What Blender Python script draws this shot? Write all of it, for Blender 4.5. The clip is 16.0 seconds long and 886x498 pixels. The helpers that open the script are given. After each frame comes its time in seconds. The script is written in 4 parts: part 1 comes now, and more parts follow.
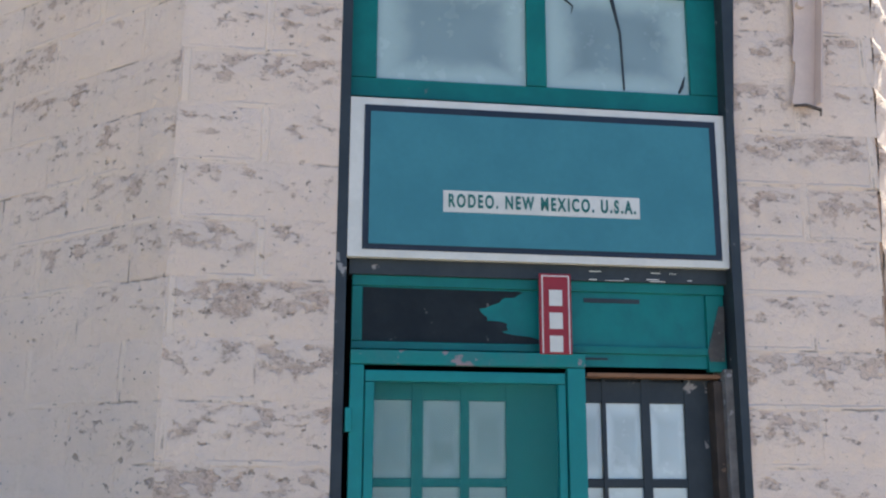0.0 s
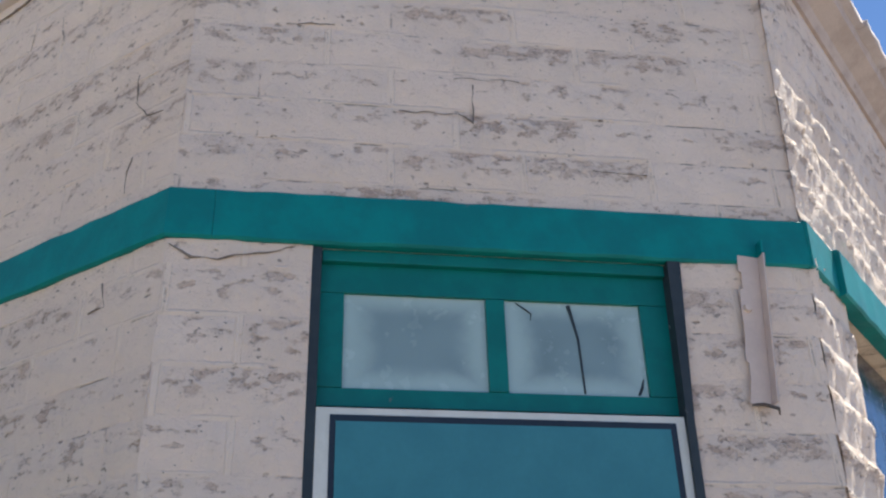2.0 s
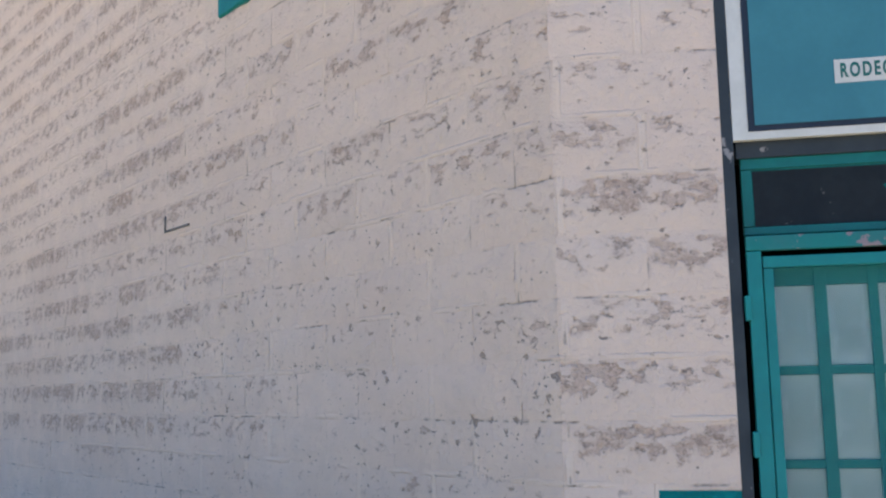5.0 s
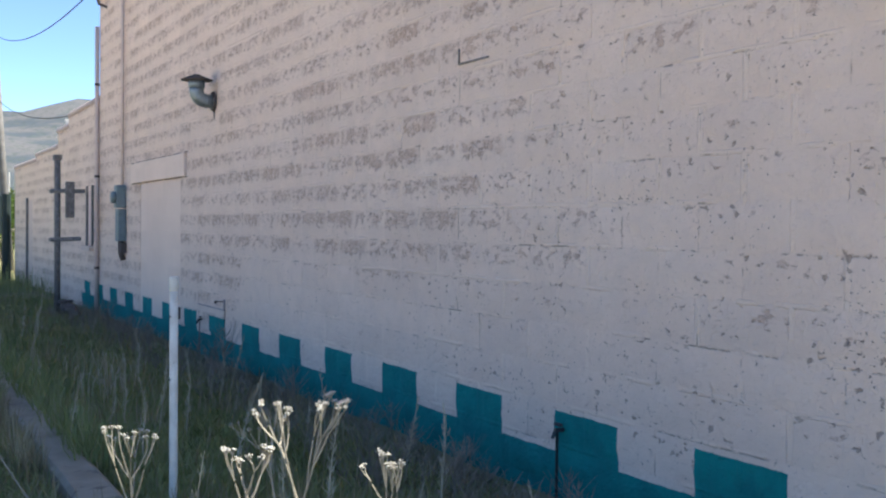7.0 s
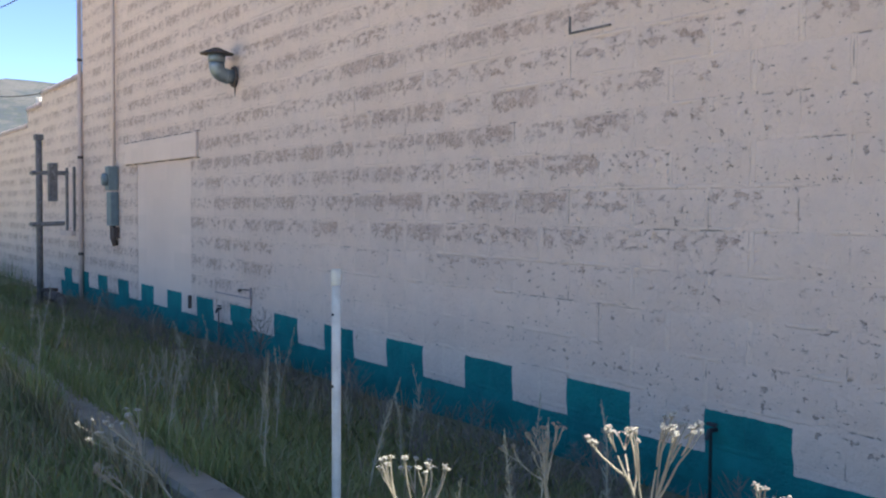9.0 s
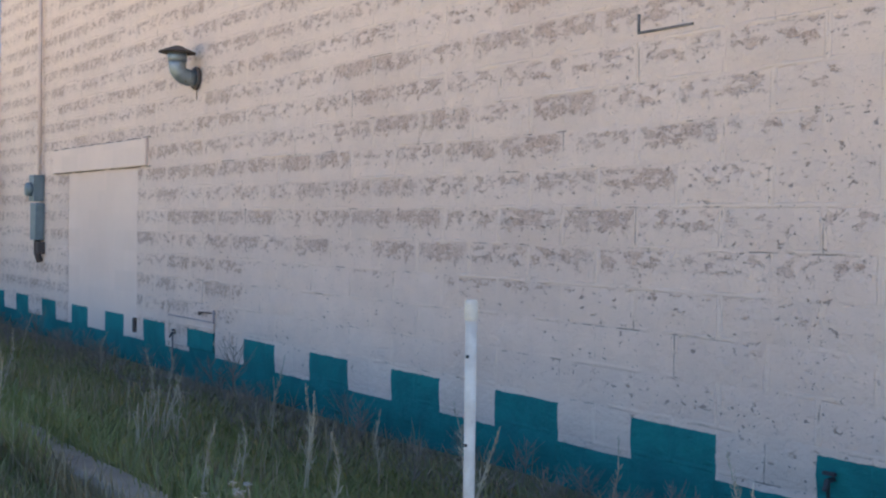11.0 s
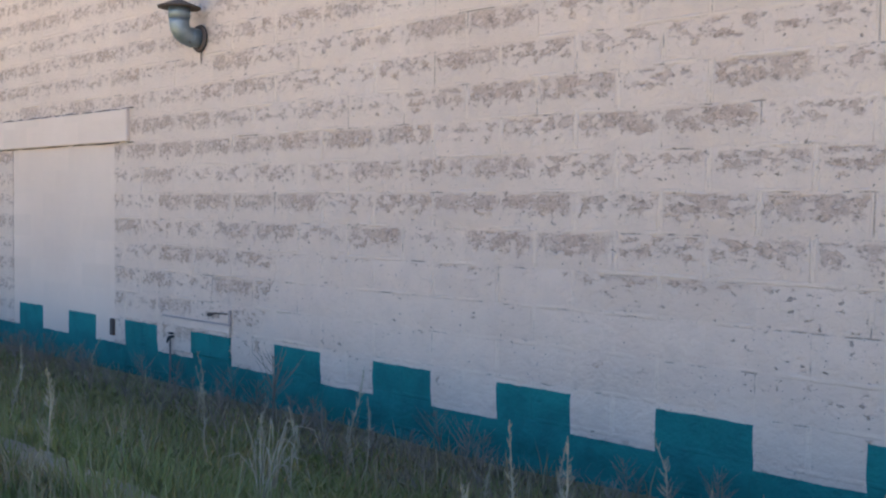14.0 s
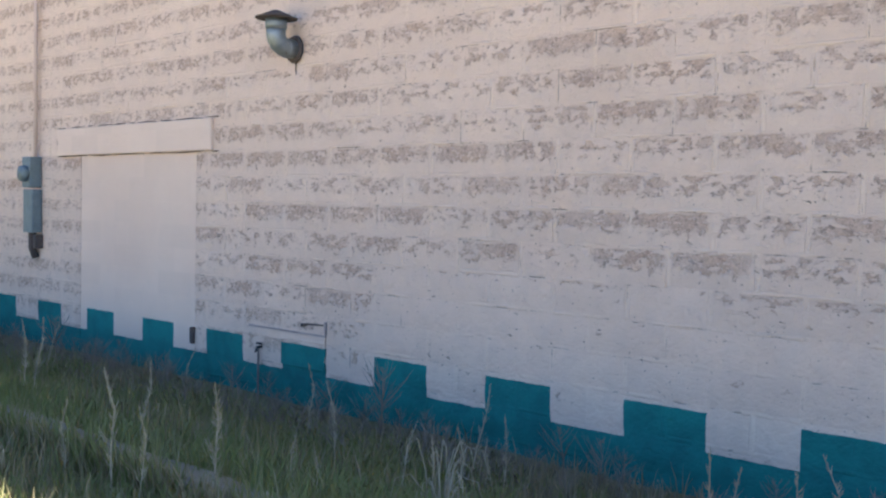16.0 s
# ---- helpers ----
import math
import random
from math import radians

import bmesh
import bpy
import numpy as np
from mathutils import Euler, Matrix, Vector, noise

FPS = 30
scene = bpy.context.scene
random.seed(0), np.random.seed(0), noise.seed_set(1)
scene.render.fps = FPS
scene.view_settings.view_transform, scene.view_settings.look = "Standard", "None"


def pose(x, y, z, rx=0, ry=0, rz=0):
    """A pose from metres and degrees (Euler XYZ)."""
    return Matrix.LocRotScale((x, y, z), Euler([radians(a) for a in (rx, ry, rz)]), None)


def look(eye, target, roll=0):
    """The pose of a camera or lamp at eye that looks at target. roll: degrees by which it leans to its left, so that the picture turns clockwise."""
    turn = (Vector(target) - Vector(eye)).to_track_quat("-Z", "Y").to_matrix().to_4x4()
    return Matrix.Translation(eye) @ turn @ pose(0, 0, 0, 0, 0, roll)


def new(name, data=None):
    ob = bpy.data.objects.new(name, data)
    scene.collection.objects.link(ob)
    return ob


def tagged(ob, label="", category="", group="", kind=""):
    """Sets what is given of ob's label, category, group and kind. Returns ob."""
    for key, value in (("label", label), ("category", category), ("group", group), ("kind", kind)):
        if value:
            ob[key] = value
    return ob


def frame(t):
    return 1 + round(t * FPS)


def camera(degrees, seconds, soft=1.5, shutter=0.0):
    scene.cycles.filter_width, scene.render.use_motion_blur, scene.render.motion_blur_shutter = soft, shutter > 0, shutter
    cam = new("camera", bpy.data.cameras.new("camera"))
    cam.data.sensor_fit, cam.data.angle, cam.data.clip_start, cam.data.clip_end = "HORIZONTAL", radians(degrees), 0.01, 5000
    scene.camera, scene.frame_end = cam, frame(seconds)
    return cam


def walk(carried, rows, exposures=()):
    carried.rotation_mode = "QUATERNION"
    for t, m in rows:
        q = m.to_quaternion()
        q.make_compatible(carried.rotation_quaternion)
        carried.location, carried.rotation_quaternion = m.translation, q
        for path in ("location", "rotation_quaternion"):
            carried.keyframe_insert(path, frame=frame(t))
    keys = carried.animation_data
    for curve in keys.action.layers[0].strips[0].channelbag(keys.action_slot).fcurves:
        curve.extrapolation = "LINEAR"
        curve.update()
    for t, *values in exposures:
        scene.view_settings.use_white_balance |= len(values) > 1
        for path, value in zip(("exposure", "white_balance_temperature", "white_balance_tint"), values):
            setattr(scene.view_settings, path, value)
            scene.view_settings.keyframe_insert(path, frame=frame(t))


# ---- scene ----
cam = camera(46.94, 16.0, soft=2.2)
PATH = [
    (0, (7.342, -2.26, 1.55), (6.271, -0.633, 2.002), 0.2),
    (0.5, (7.344, -2.268, 1.547), (6.329, -0.661, 2.17), 0.1),
    (1, (7.378, -2.258, 1.555), (6.391, -0.688, 2.304), -1.1),
    (1.5, (7.415, -2.258, 1.555), (6.457, -0.737, 2.431), -1.4),
    (2, (7.441, -2.274, 1.553), (6.516, -0.806, 2.546), -1.6),
    (2.5, (7.433, -2.278, 1.554), (6.549, -0.853, 2.643), -2.0),
    (3, (7.418, -2.263, 1.571), (6.53, -0.86, 2.686), -2.0),
    (3.5, (7.375, -2.272, 1.558), (6.384, -0.868, 2.581), -0.9),
    (4, (7.291, -2.292, 1.541), (6.093, -0.884, 2.301), -1.1),
    (4.5, (7.23, -2.329, 1.501), (5.854, -0.966, 2.0), -1.6),
    (5, (7.187, -2.385, 1.527), (5.629, -1.161, 1.797), -1.2),
    (7.5, (6.624, -3.241, 1.483), (4.869, -2.282, 1.449), 0.0),
    (8, (6.4, -3.365, 1.469), (4.642, -2.411, 1.496), -2.0),
    (8.5, (6.154, -3.479, 1.48), (4.411, -2.499, 1.474), 0.5),
    (9, (5.9, -3.646, 1.504), (4.219, -2.564, 1.425), 0.3),
    (9.5, (5.649, -3.716, 1.52), (4.025, -2.549, 1.48), -0.3),
    (10, (5.39, -3.767, 1.488), (3.751, -2.621, 1.466), 0.6),
    (12.5, (4.022, -4.069, 1.513), (2.632, -2.633, 1.428), 1.7),
    (13, (3.713, -4.067, 1.469), (2.243, -2.711, 1.437), 0.9),
    (13.5, (3.426, -4.151, 1.47), (1.954, -2.799, 1.421), 1.5),
    (14, (3.155, -4.255, 1.524), (1.77, -2.814, 1.443), 0.7),
    (14.5, (2.906, -4.339, 1.526), (1.57, -2.852, 1.478), -0.6),
    (15, (2.724, -4.47, 1.556), (1.379, -2.991, 1.482), -1.3),
    (15.5, (2.625, -4.619, 1.59), (1.286, -3.137, 1.487), -1.2),
    (16, (2.596, -4.806, 1.613), (1.229, -3.349, 1.53), 1.2),
]
EXPOSURES = [
    (0.0, 1.66, 6600, 3), (0.5, 1.63, 6570, 3), (1.5, 1.36, 6450, 3), (2.5, 1.16, 6300, 3), (3.5, 1.13, 6300, 3), (5.0, 1.79, 6700, 5),
    (7.5, 1.76, 6700, 7), (8.5, 1.70, 6750, 8), (9.0, 1.76, 6850, 8), (9.5, 1.96, 6950, 8), (10.0, 1.99, 7050, 8), (12.5, 2.16, 7250, 9), (16.0, 2.18, 7200, 8),
]
walk(cam, [(t, look(eye, target, roll)) for t, eye, target, roll in PATH], EXPOSURES)
CORNER_X, PHI = 4.7610, 0.71698

# ---------------------------------------------------------------- light
SUN_DIR = Vector((0.236, 0.494, 0.848)).normalized()
world = bpy.data.worlds.new("sky")
scene.world = world
world.use_nodes = True
wn = world.node_tree.nodes
sky = wn.new("ShaderNodeTexSky")
sky.sky_type = "NISHITA"
sky.sun_disc = False
sky.sun_elevation = math.asin(SUN_DIR.z)
sky.sun_rotation = math.atan2(SUN_DIR.x, SUN_DIR.y)
sky.air_density = 0.5
sky.dust_density = 0.0
sky.altitude = 2500.0
sky.ozone_density = 4.0
world.node_tree.links.new(sky.outputs[0], wn["Background"].inputs[0])
wn["Background"].inputs[1].default_value = 0.136
sun = new("sun", bpy.data.lights.new("sun", "SUN"))
sun.data.energy = 5.0
sun.data.angle = radians(0.5)
sun.data.color = (1.0, 0.95, 0.87)
sun.matrix_world = look((10, 20, 30), Vector((10, 20, 30)) - SUN_DIR)


# ---------------------------------------------------------------- material kit
class Kit:
    """A node material with short calls for its nodes."""

    def __init__(self, name, rough=0.8, metal=0.0, spec=0.3):
        self.mat = bpy.data.materials.new(name)
        self.mat.use_nodes = True
        self.tree = self.mat.node_tree
        self.bsdf = self.tree.nodes["Principled BSDF"]
        self.bsdf.inputs["Roughness"].default_value = rough
        self.bsdf.inputs["Metallic"].default_value = metal
        self.bsdf.inputs["Specular IOR Level"].default_value = spec

    def put(self, socket, value):
        if isinstance(value, bpy.types.NodeSocket):
            self.tree.links.new(value, socket)
        else:
            socket.default_value = value

    def node(self, kind, *values, **props):
        nd = self.tree.nodes.new(kind)
        for key, v in props.items():
            setattr(nd, key, v)
        for i, v in enumerate(values):
            if v is not None:
                self.put(nd.inputs[i], v)
        return nd

    def math(self, op, a, b=0.0, clamp=False):
        return self.node("ShaderNodeMath", a, b, operation=op, use_clamp=clamp).outputs[0]

    def pos(self):
        return self.node("ShaderNodeNewGeometry").outputs["Position"]

    def noise(self, vec, scale, detail=4.0, rough=0.6):
        nd = self.node("ShaderNodeTexNoise")
        self.put(nd.inputs["Vector"], vec)
        nd.inputs["Scale"].default_value = scale
        nd.inputs["Detail"].default_value = detail
        nd.inputs["Roughness"].default_value = rough
        return nd.outputs["Fac"]

    def step(self, v, lo, hi, a=0.0, b=1.0):
        nd = self.node("ShaderNodeMapRange", interpolation_type="SMOOTHSTEP")
        for i, s in enumerate((v, lo, hi, a, b)):
            self.put(nd.inputs[i], s)
        return nd.outputs[0]

    def mix(self, fac, a, b):
        nd = self.node("ShaderNodeMix", data_type="RGBA")
        self.put(nd.inputs[0], fac)
        for i, c in ((6, a), (7, b)):
            self.put(nd.inputs[i], c if isinstance(c, bpy.types.NodeSocket) else (*c, 1.0))
        return nd.outputs[2]

    def combine(self, x, y, z):
        return self.node("ShaderNodeCombineXYZ", x, y, z).outputs[0]

    def color(self, c):
        self.put(self.bsdf.inputs["Base Color"], c if isinstance(c, bpy.types.NodeSocket) else (*c, 1.0))

    def bump(self, height, strength, distance=0.01):
        nd = self.node("ShaderNodeBump")
        nd.inputs["Strength"].default_value = strength
        nd.inputs["Distance"].default_value = distance
        self.put(nd.inputs["Height"], height)
        self.put(self.bsdf.inputs["Normal"], nd.outputs[0])


def surface(name, c1, c2, scale=6.0, rough=0.8, metal=0.0, spec=0.3, bump=0.3, wear=None, wear_at=0.66):
    """A two-tone surface with grain, and a worn colour in patches."""
    k = Kit(name, rough, metal, spec)
    p = k.pos()
    big, fine = k.noise(p, scale), k.noise(p, scale * 9)
    c = k.mix(k.step(big, 0.35, 0.65), c1, c2)
    c = k.mix(k.math("MULTIPLY", fine, 0.35), c, tuple(0.6 * v for v in c1))
    if wear:
        c = k.mix(k.step(k.math("MULTIPLY", k.noise(p, scale * 2.2, 6.0), k.math("ADD", k.noise(p, scale * 0.5), 0.5)), wear_at - 0.03, wear_at + 0.02), c, wear)
    k.color(c)
    if bump:
        k.bump(fine, bump, 0.004)
    return k.mat


COURSE, COURSE_Z, UNIT = 0.2032, 0.60, 0.508
TEAL = (0.003, 0.212, 0.203)
TEAL_2 = (0.003, 0.156, 0.159)


def wall_paint(name, ux, uy, worn=1.0, checker=True, phase=0.0, unit=UNIT, shift=0.0, door_square=False):
    """Old cream paint over rough block: bare patches in the courses, pits, and the teal base with its painted squares."""
    k = Kit(name, 0.88, 0.0, 0.2)
    p = k.pos()
    sep = k.node("ShaderNodeSeparateXYZ", p)
    z = sep.outputs[2]
    u = k.math("ADD", k.math("MULTIPLY", sep.outputs[0], ux), k.math("MULTIPLY", sep.outputs[1], uy))
    u = k.math("SUBTRACT", u, shift)
    # paint tone
    soft = k.noise(p, 0.9, 3.0)
    mid = k.noise(p, 7.0, 5.0)
    fine = k.noise(p, 70.0, 4.0, 0.7)
    c = k.mix(k.step(soft, 0.3, 0.7), (0.797, 0.626, 0.51), (0.742, 0.577, 0.47))
    calm = 1.0 if worn > 0.5 else 0.3
    c = k.mix(k.step(mid, 0.35, 0.75, 0.0, 0.3 * calm), c, (0.59, 0.48, 0.41))
    c = k.mix(k.step(fine, 0.55, 0.8, 0.0, 0.35 * calm), c, (0.47, 0.38, 0.325))
    # bare patches: over most of a block's upper face, ragged, some blocks spared
    row = k.math("DIVIDE", k.math("SUBTRACT", z, COURSE_Z), COURSE)
    fr, cell = k.math("FRACT", row), k.math("FLOOR", row)
    ub = k.math("ADD", k.math("DIVIDE", k.math("SUBTRACT", u, phase), unit), k.math("MULTIPLY", k.math("MODULO", k.math("ADD", cell, 100.0), 2.0), 0.5))
    fu, cu = k.math("FRACT", ub), k.math("FLOOR", ub)
    edge = k.math("MULTIPLY", k.math("SUBTRACT", k.noise(p, 17.0, 5.0, 0.65), 0.5), 0.5)
    inside = k.math("MULTIPLY", k.step(k.math("ADD", fr, k.math("MULTIPLY", edge, 2.4)), 0.36, 0.52), k.step(k.math("ADD", fr, k.math("MULTIPLY", edge, 0.5)), 0.95, 0.88))
    inside = k.math("MULTIPLY", inside, k.math("MULTIPLY", k.step(k.math("ADD", fu, k.math("MULTIPLY", edge, 1.0)), 0.02, 0.10), k.step(k.math("ADD", fu, k.math("MULTIPLY", edge, 1.0)), 0.98, 0.90)))
    luck = k.node("ShaderNodeTexWhiteNoise", k.combine(cu, cell, 0.5), noise_dimensions="3D").outputs["Value"]
    tear = k.noise(k.combine(k.math("MULTIPLY", u, 0.72), 0.0, k.math("MULTIPLY", z, 1.3)), 15.0, 5.0, 0.68)
    tear = k.math("ADD", k.math("MULTIPLY", k.math("SUBTRACT", tear, 0.5), 2.1), 0.5)
    if checker:
        side = k.step(k.math("ADD", u, k.math("MULTIPLY", k.math("SUBTRACT", luck, 0.5), 1.6)), 2.9, 1.9)
        low = k.step(k.math("ADD", z, k.math("MULTIPLY", k.step(u, -2.4, -3.2), 2.0)), 1.13, 1.22)
        up = k.math("MULTIPLY", k.step(z, 1.5, 2.7), 0.62)
        dense = k.math("ADD", -0.44, k.math("MAXIMUM", k.math("MULTIPLY", k.math("MULTIPLY", side, low), 1.15), up))
    else:
        dense = k.math("ADD", k.step(z, 3.9, 3.5, 0.22, 0.40), 0.0)
    field = k.math("ADD", tear, k.math("MULTIPLY", k.math("SUBTRACT", k.math("ADD", luck, dense), 1.04), 0.25))
    bare = k.math("MULTIPLY", k.step(field, 0.47, 0.64), inside)
    fleck = k.math("MULTIPLY", k.math("MULTIPLY", k.step(k.noise(p, 38.0, 4.0, 0.6), 0.54, 0.63), k.step(field, 0.42, 0.56)), inside)
    often = k.math("SUBTRACT", k.step(u, 0.3, 3.0, -0.006, 0.022), k.step(z, 1.5, 2.3, 0.0, 0.026)) if checker else -0.008
    pit = k.math("MULTIPLY", k.step(k.math("ADD", k.noise(k.combine(k.math("MULTIPLY", u, 0.7), 3.0, z), 26.0, 3.0, 0.6), often), 0.61, 0.675), k.step(k.noise(k.combine(k.math("MULTIPLY", u, 0.6), 1.0, k.math("MULTIPLY", z, 1.5)), 2.8, 3.0), 0.47, 0.57))
    speck = k.math("MULTIPLY", k.step(k.math("ADD", k.noise(k.combine(k.math("MULTIPLY", u, 0.8), 9.0, z), 48.0, 2.0, 0.5), often), 0.665, 0.70), k.step(k.noise(k.combine(k.math("MULTIPLY", u, 0.6), 5.0, k.math("MULTIPLY", z, 1.4)), 3.6, 3.0), 0.48, 0.57))
    bare = k.math("MULTIPLY", k.math("MAXIMUM", bare, k.math("MULTIPLY", pit, 0.4)), worn)
    grey = k.mix(k.step(k.noise(p, 34.0, 6.0, 0.75), 0.40, 0.64), (0.53, 0.355, 0.265), (0.29, 0.185, 0.135))
    # the joints, painted over and a little proud here and there
    dv = k.math("MULTIPLY", k.math("MINIMUM", fu, k.math("SUBTRACT", 1.0, fu)), unit)
    dh = k.math("MULTIPLY", k.math("MINIMUM", fr, k.math("SUBTRACT", 1.0, fr)), COURSE)
    wav = k.math("MULTIPLY", edge, 0.022)
    bead = k.math("MAXIMUM", k.math("MULTIPLY", k.step(k.math("ADD", dv, wav), 0.017, 0.009), k.step(k.noise(p, 1.7, 2.0), 0.44, 0.54)), k.math("MULTIPLY", k.step(k.math("ADD", dh, wav), 0.012, 0.005), k.step(k.noise(p, 2.3, 2.0), 0.46, 0.58)))
    bead = k.math("MULTIPLY", bead, worn)
    c = k.mix(k.math("MULTIPLY", luck, 0.16), c, (0.51, 0.41, 0.34))
    c = k.mix(k.math("MULTIPLY", bead, 0.45), c, (0.81, 0.65, 0.52))
    c = k.mix(k.math("MULTIPLY", bare, k.step(k.noise(p, 3.1, 3.0), 0.3, 0.7, 0.34, 0.68)), c, grey)
    c = k.mix(k.math("MULTIPLY", fleck, 0.42 * worn), c, (0.17, 0.122, 0.098))
    joint_shade = k.math("ADD", fr, k.math("MULTIPLY", edge, 0.16))
    crack = k.math("MAXIMUM", k.math("MULTIPLY", k.step(joint_shade, 0.945, 0.965), k.step(joint_shade, 1.0, 0.985)), k.math("MULTIPLY", k.step(k.math("ADD", dv, k.math("MULTIPLY", wav, 0.8)), 0.006, 0.002), 0.8))
    crack = k.math("MULTIPLY", k.math("MULTIPLY", crack, k.step(k.noise(p, 3.7, 6.0, 0.7), 0.53, 0.62)), worn)
    c = k.mix(k.math("MULTIPLY", crack, 0.62), c, (0.19, 0.145, 0.12))
    c = k.mix(k.math("MULTIPLY", pit, 0.6 * worn), c, (0.22, 0.165, 0.14))
    c = k.mix(k.math("MULTIPLY", speck, 0.75 * worn), c, (0.18, 0.14, 0.125))
    if checker:
        wob = k.math("MULTIPLY", k.math("SUBTRACT", k.noise(p, 9.0, 3.0), 0.5), 0.022)
        cellu = k.math("FLOOR", k.math("DIVIDE", k.math("ADD", u, wob), UNIT))
        odd = k.math("GREATER_THAN", k.math("ABSOLUTE", k.math("SUBTRACT", k.math("MODULO", k.math("ADD", cellu, 200.0), 2.0), 1.0)), 0.5)
        even = k.math("SUBTRACT", 1.0, odd)
        zz = k.math("ADD", z, wob)
        square = k.math("MULTIPLY", k.math("LESS_THAN", zz, 0.566), even)
        end = k.math("GREATER_THAN", u, -10.9)
        teal = k.math("MULTIPLY", k.math("MAXIMUM", square, k.math("LESS_THAN", zz, 0.358)), end)
        tc = k.mix(k.step(k.noise(p, 5.0, 4.0), 0.35, 0.7), TEAL, TEAL_2)
        tc = k.mix(k.step(k.noise(p, 26.0, 6.0, 0.7), 0.66, 0.75, 0.0, 0.5), tc, (0.16, 0.21, 0.20))
        c = k.mix(teal, c, tc)
    if door_square:
        spot = k.math("MULTIPLY", k.math("LESS_THAN", z, 1.19), k.math("GREATER_THAN", u, 0.30))
        c = k.mix(spot, c, k.mix(k.step(k.noise(p, 5.0, 4.0), 0.35, 0.7), TEAL, TEAL_2))
    k.color(c)
    h = k.math("ADD", k.math("ADD", k.noise(p, 24.0, 6.0, 0.7), k.math("MULTIPLY", k.noise(p, 7.0, 3.0), 1.2)), k.math("MULTIPLY", k.math("SUBTRACT", bead, k.math("ADD", bare, k.math("ADD", crack, pit))), 0.4))
    k.bump(h, 0.8 * calm, 0.018)
    return k.mat


C, S = math.cos(PHI), math.sin(PHI)
mat_long = wall_paint("painted_block_long", 1.0, 0.0)
mat_corner = wall_paint("painted_block_corner", C, S, checker=False, phase=0.30, unit=0.56, shift=CORNER_X * C, door_square=True)
mat_east = wall_paint("painted_block_east", 0.0, 1.0, checker=False, unit=0.45)
mat_plain = wall_paint("painted_panel", 1.0, 0.0, worn=0.04)
mat_pink = surface("pink_paint", (0.69, 0.54, 0.46), (0.62, 0.48, 0.415), 8.0, 0.7, wear=(0.32, 0.26, 0.23), wear_at=0.78)
mat_cornice = surface("weathered_cornice", (0.52, 0.42, 0.385), (0.42, 0.335, 0.305), 6.0, 0.85, bump=0.9, wear=(0.30, 0.235, 0.21), wear_at=0.70)
mat_infill = surface("infill_paint", (0.003, 0.175, 0.165), (0.003, 0.135, 0.135), 6.0, 0.5, wear=(0.02, 0.04, 0.045), wear_at=0.72)
mat_teal = surface("teal_paint", TEAL, TEAL_2, 5.0, 0.55, wear=(0.10, 0.16, 0.16), wear_at=0.80)
mat_green = surface("green_paint", (0.003, 0.162, 0.145), (0.002, 0.130, 0.120), 7.0, 0.5, wear=(0.10, 0.13, 0.12), wear_at=0.80)
mat_screen_teal = surface("screen_door_paint", (0.005, 0.225, 0.215), (0.004, 0.182, 0.182), 6.0, 0.5, wear=(0.24, 0.17, 0.18), wear_at=0.80)
mat_scuffed = surface("scuffed_rail_paint", (0.006, 0.19, 0.175), (0.03, 0.17, 0.165), 9.0, 0.6, wear=(0.26, 0.20, 0.21), wear_at=0.60)
mat_black = surface("black_paint", (0.026, 0.035, 0.043), (0.038, 0.047, 0.054), 8.0, 0.6, wear=(0.26, 0.24, 0.23), wear_at=0.71)
mat_navy = surface("navy_paint", (0.016, 0.026, 0.044), (0.022, 0.032, 0.05), 9.0, 0.6, bump=0.1)
mat_white = surface("white_paint", (0.67, 0.645, 0.59), (0.60, 0.58, 0.53), 9.0, 0.6, bump=0.1, wear=(0.35, 0.33, 0.32), wear_at=0.8)
mat_blue = surface("sign_blue", (0.052, 0.212, 0.25), (0.044, 0.188, 0.228), 5.0, 0.6, bump=0.1)
mat_red = surface("sign_red", (0.30, 0.02, 0.03), (0.26, 0.018, 0.027), 12.0, 0.4, bump=0.05)
mat_letter = surface("letter_green", (0.025, 0.15, 0.13), (0.02, 0.125, 0.115), 20.0, 0.6, bump=0.0)
mat_wood = surface("raw_wood", (0.26, 0.13, 0.07), (0.20, 0.10, 0.055), 14.0, 0.7)
mat_darkwood = surface("dark_stop_wood", (0.075, 0.055, 0.045), (0.045, 0.035, 0.03), 14.0, 0.7, wear=(0.20, 0.13, 0.09), wear_at=0.68)
mat_greywood = surface("grey_wood", (0.22, 0.20, 0.19), (0.13, 0.12, 0.115), 16.0, 0.85, bump=0.6, wear=(0.35, 0.33, 0.32))
mat_zinc = surface("galvanised_steel", (0.30, 0.34, 0.35), (0.22, 0.26, 0.275), 12.0, 0.45, 0.6, bump=0.15, wear=(0.16, 0.14, 0.13), wear_at=0.72)
mat_rust = surface("rusty_steel", (0.10, 0.085, 0.08), (0.14, 0.105, 0.09), 15.0, 0.8, 0.3)
mat_crack = surface("open_crack", (0.30, 0.235, 0.195), (0.20, 0.155, 0.13), 20.0, 0.95)
mat_dim = surface("dark_teal_steel", (0.016, 0.03, 0.03), (0.024, 0.036, 0.035), 6.0, 0.6, 0.2)
mat_meter = surface("grey_blue_box", (0.20, 0.255, 0.27), (0.16, 0.21, 0.225), 9.0, 0.5, 0.2, bump=0.1)
mat_pipe = surface("white_pipe", (0.70, 0.67, 0.61), (0.55, 0.52, 0.47), 10.0, 0.6, wear=(0.20, 0.17, 0.15), wear_at=0.74)
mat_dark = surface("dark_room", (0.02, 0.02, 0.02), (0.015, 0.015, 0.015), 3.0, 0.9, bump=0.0)
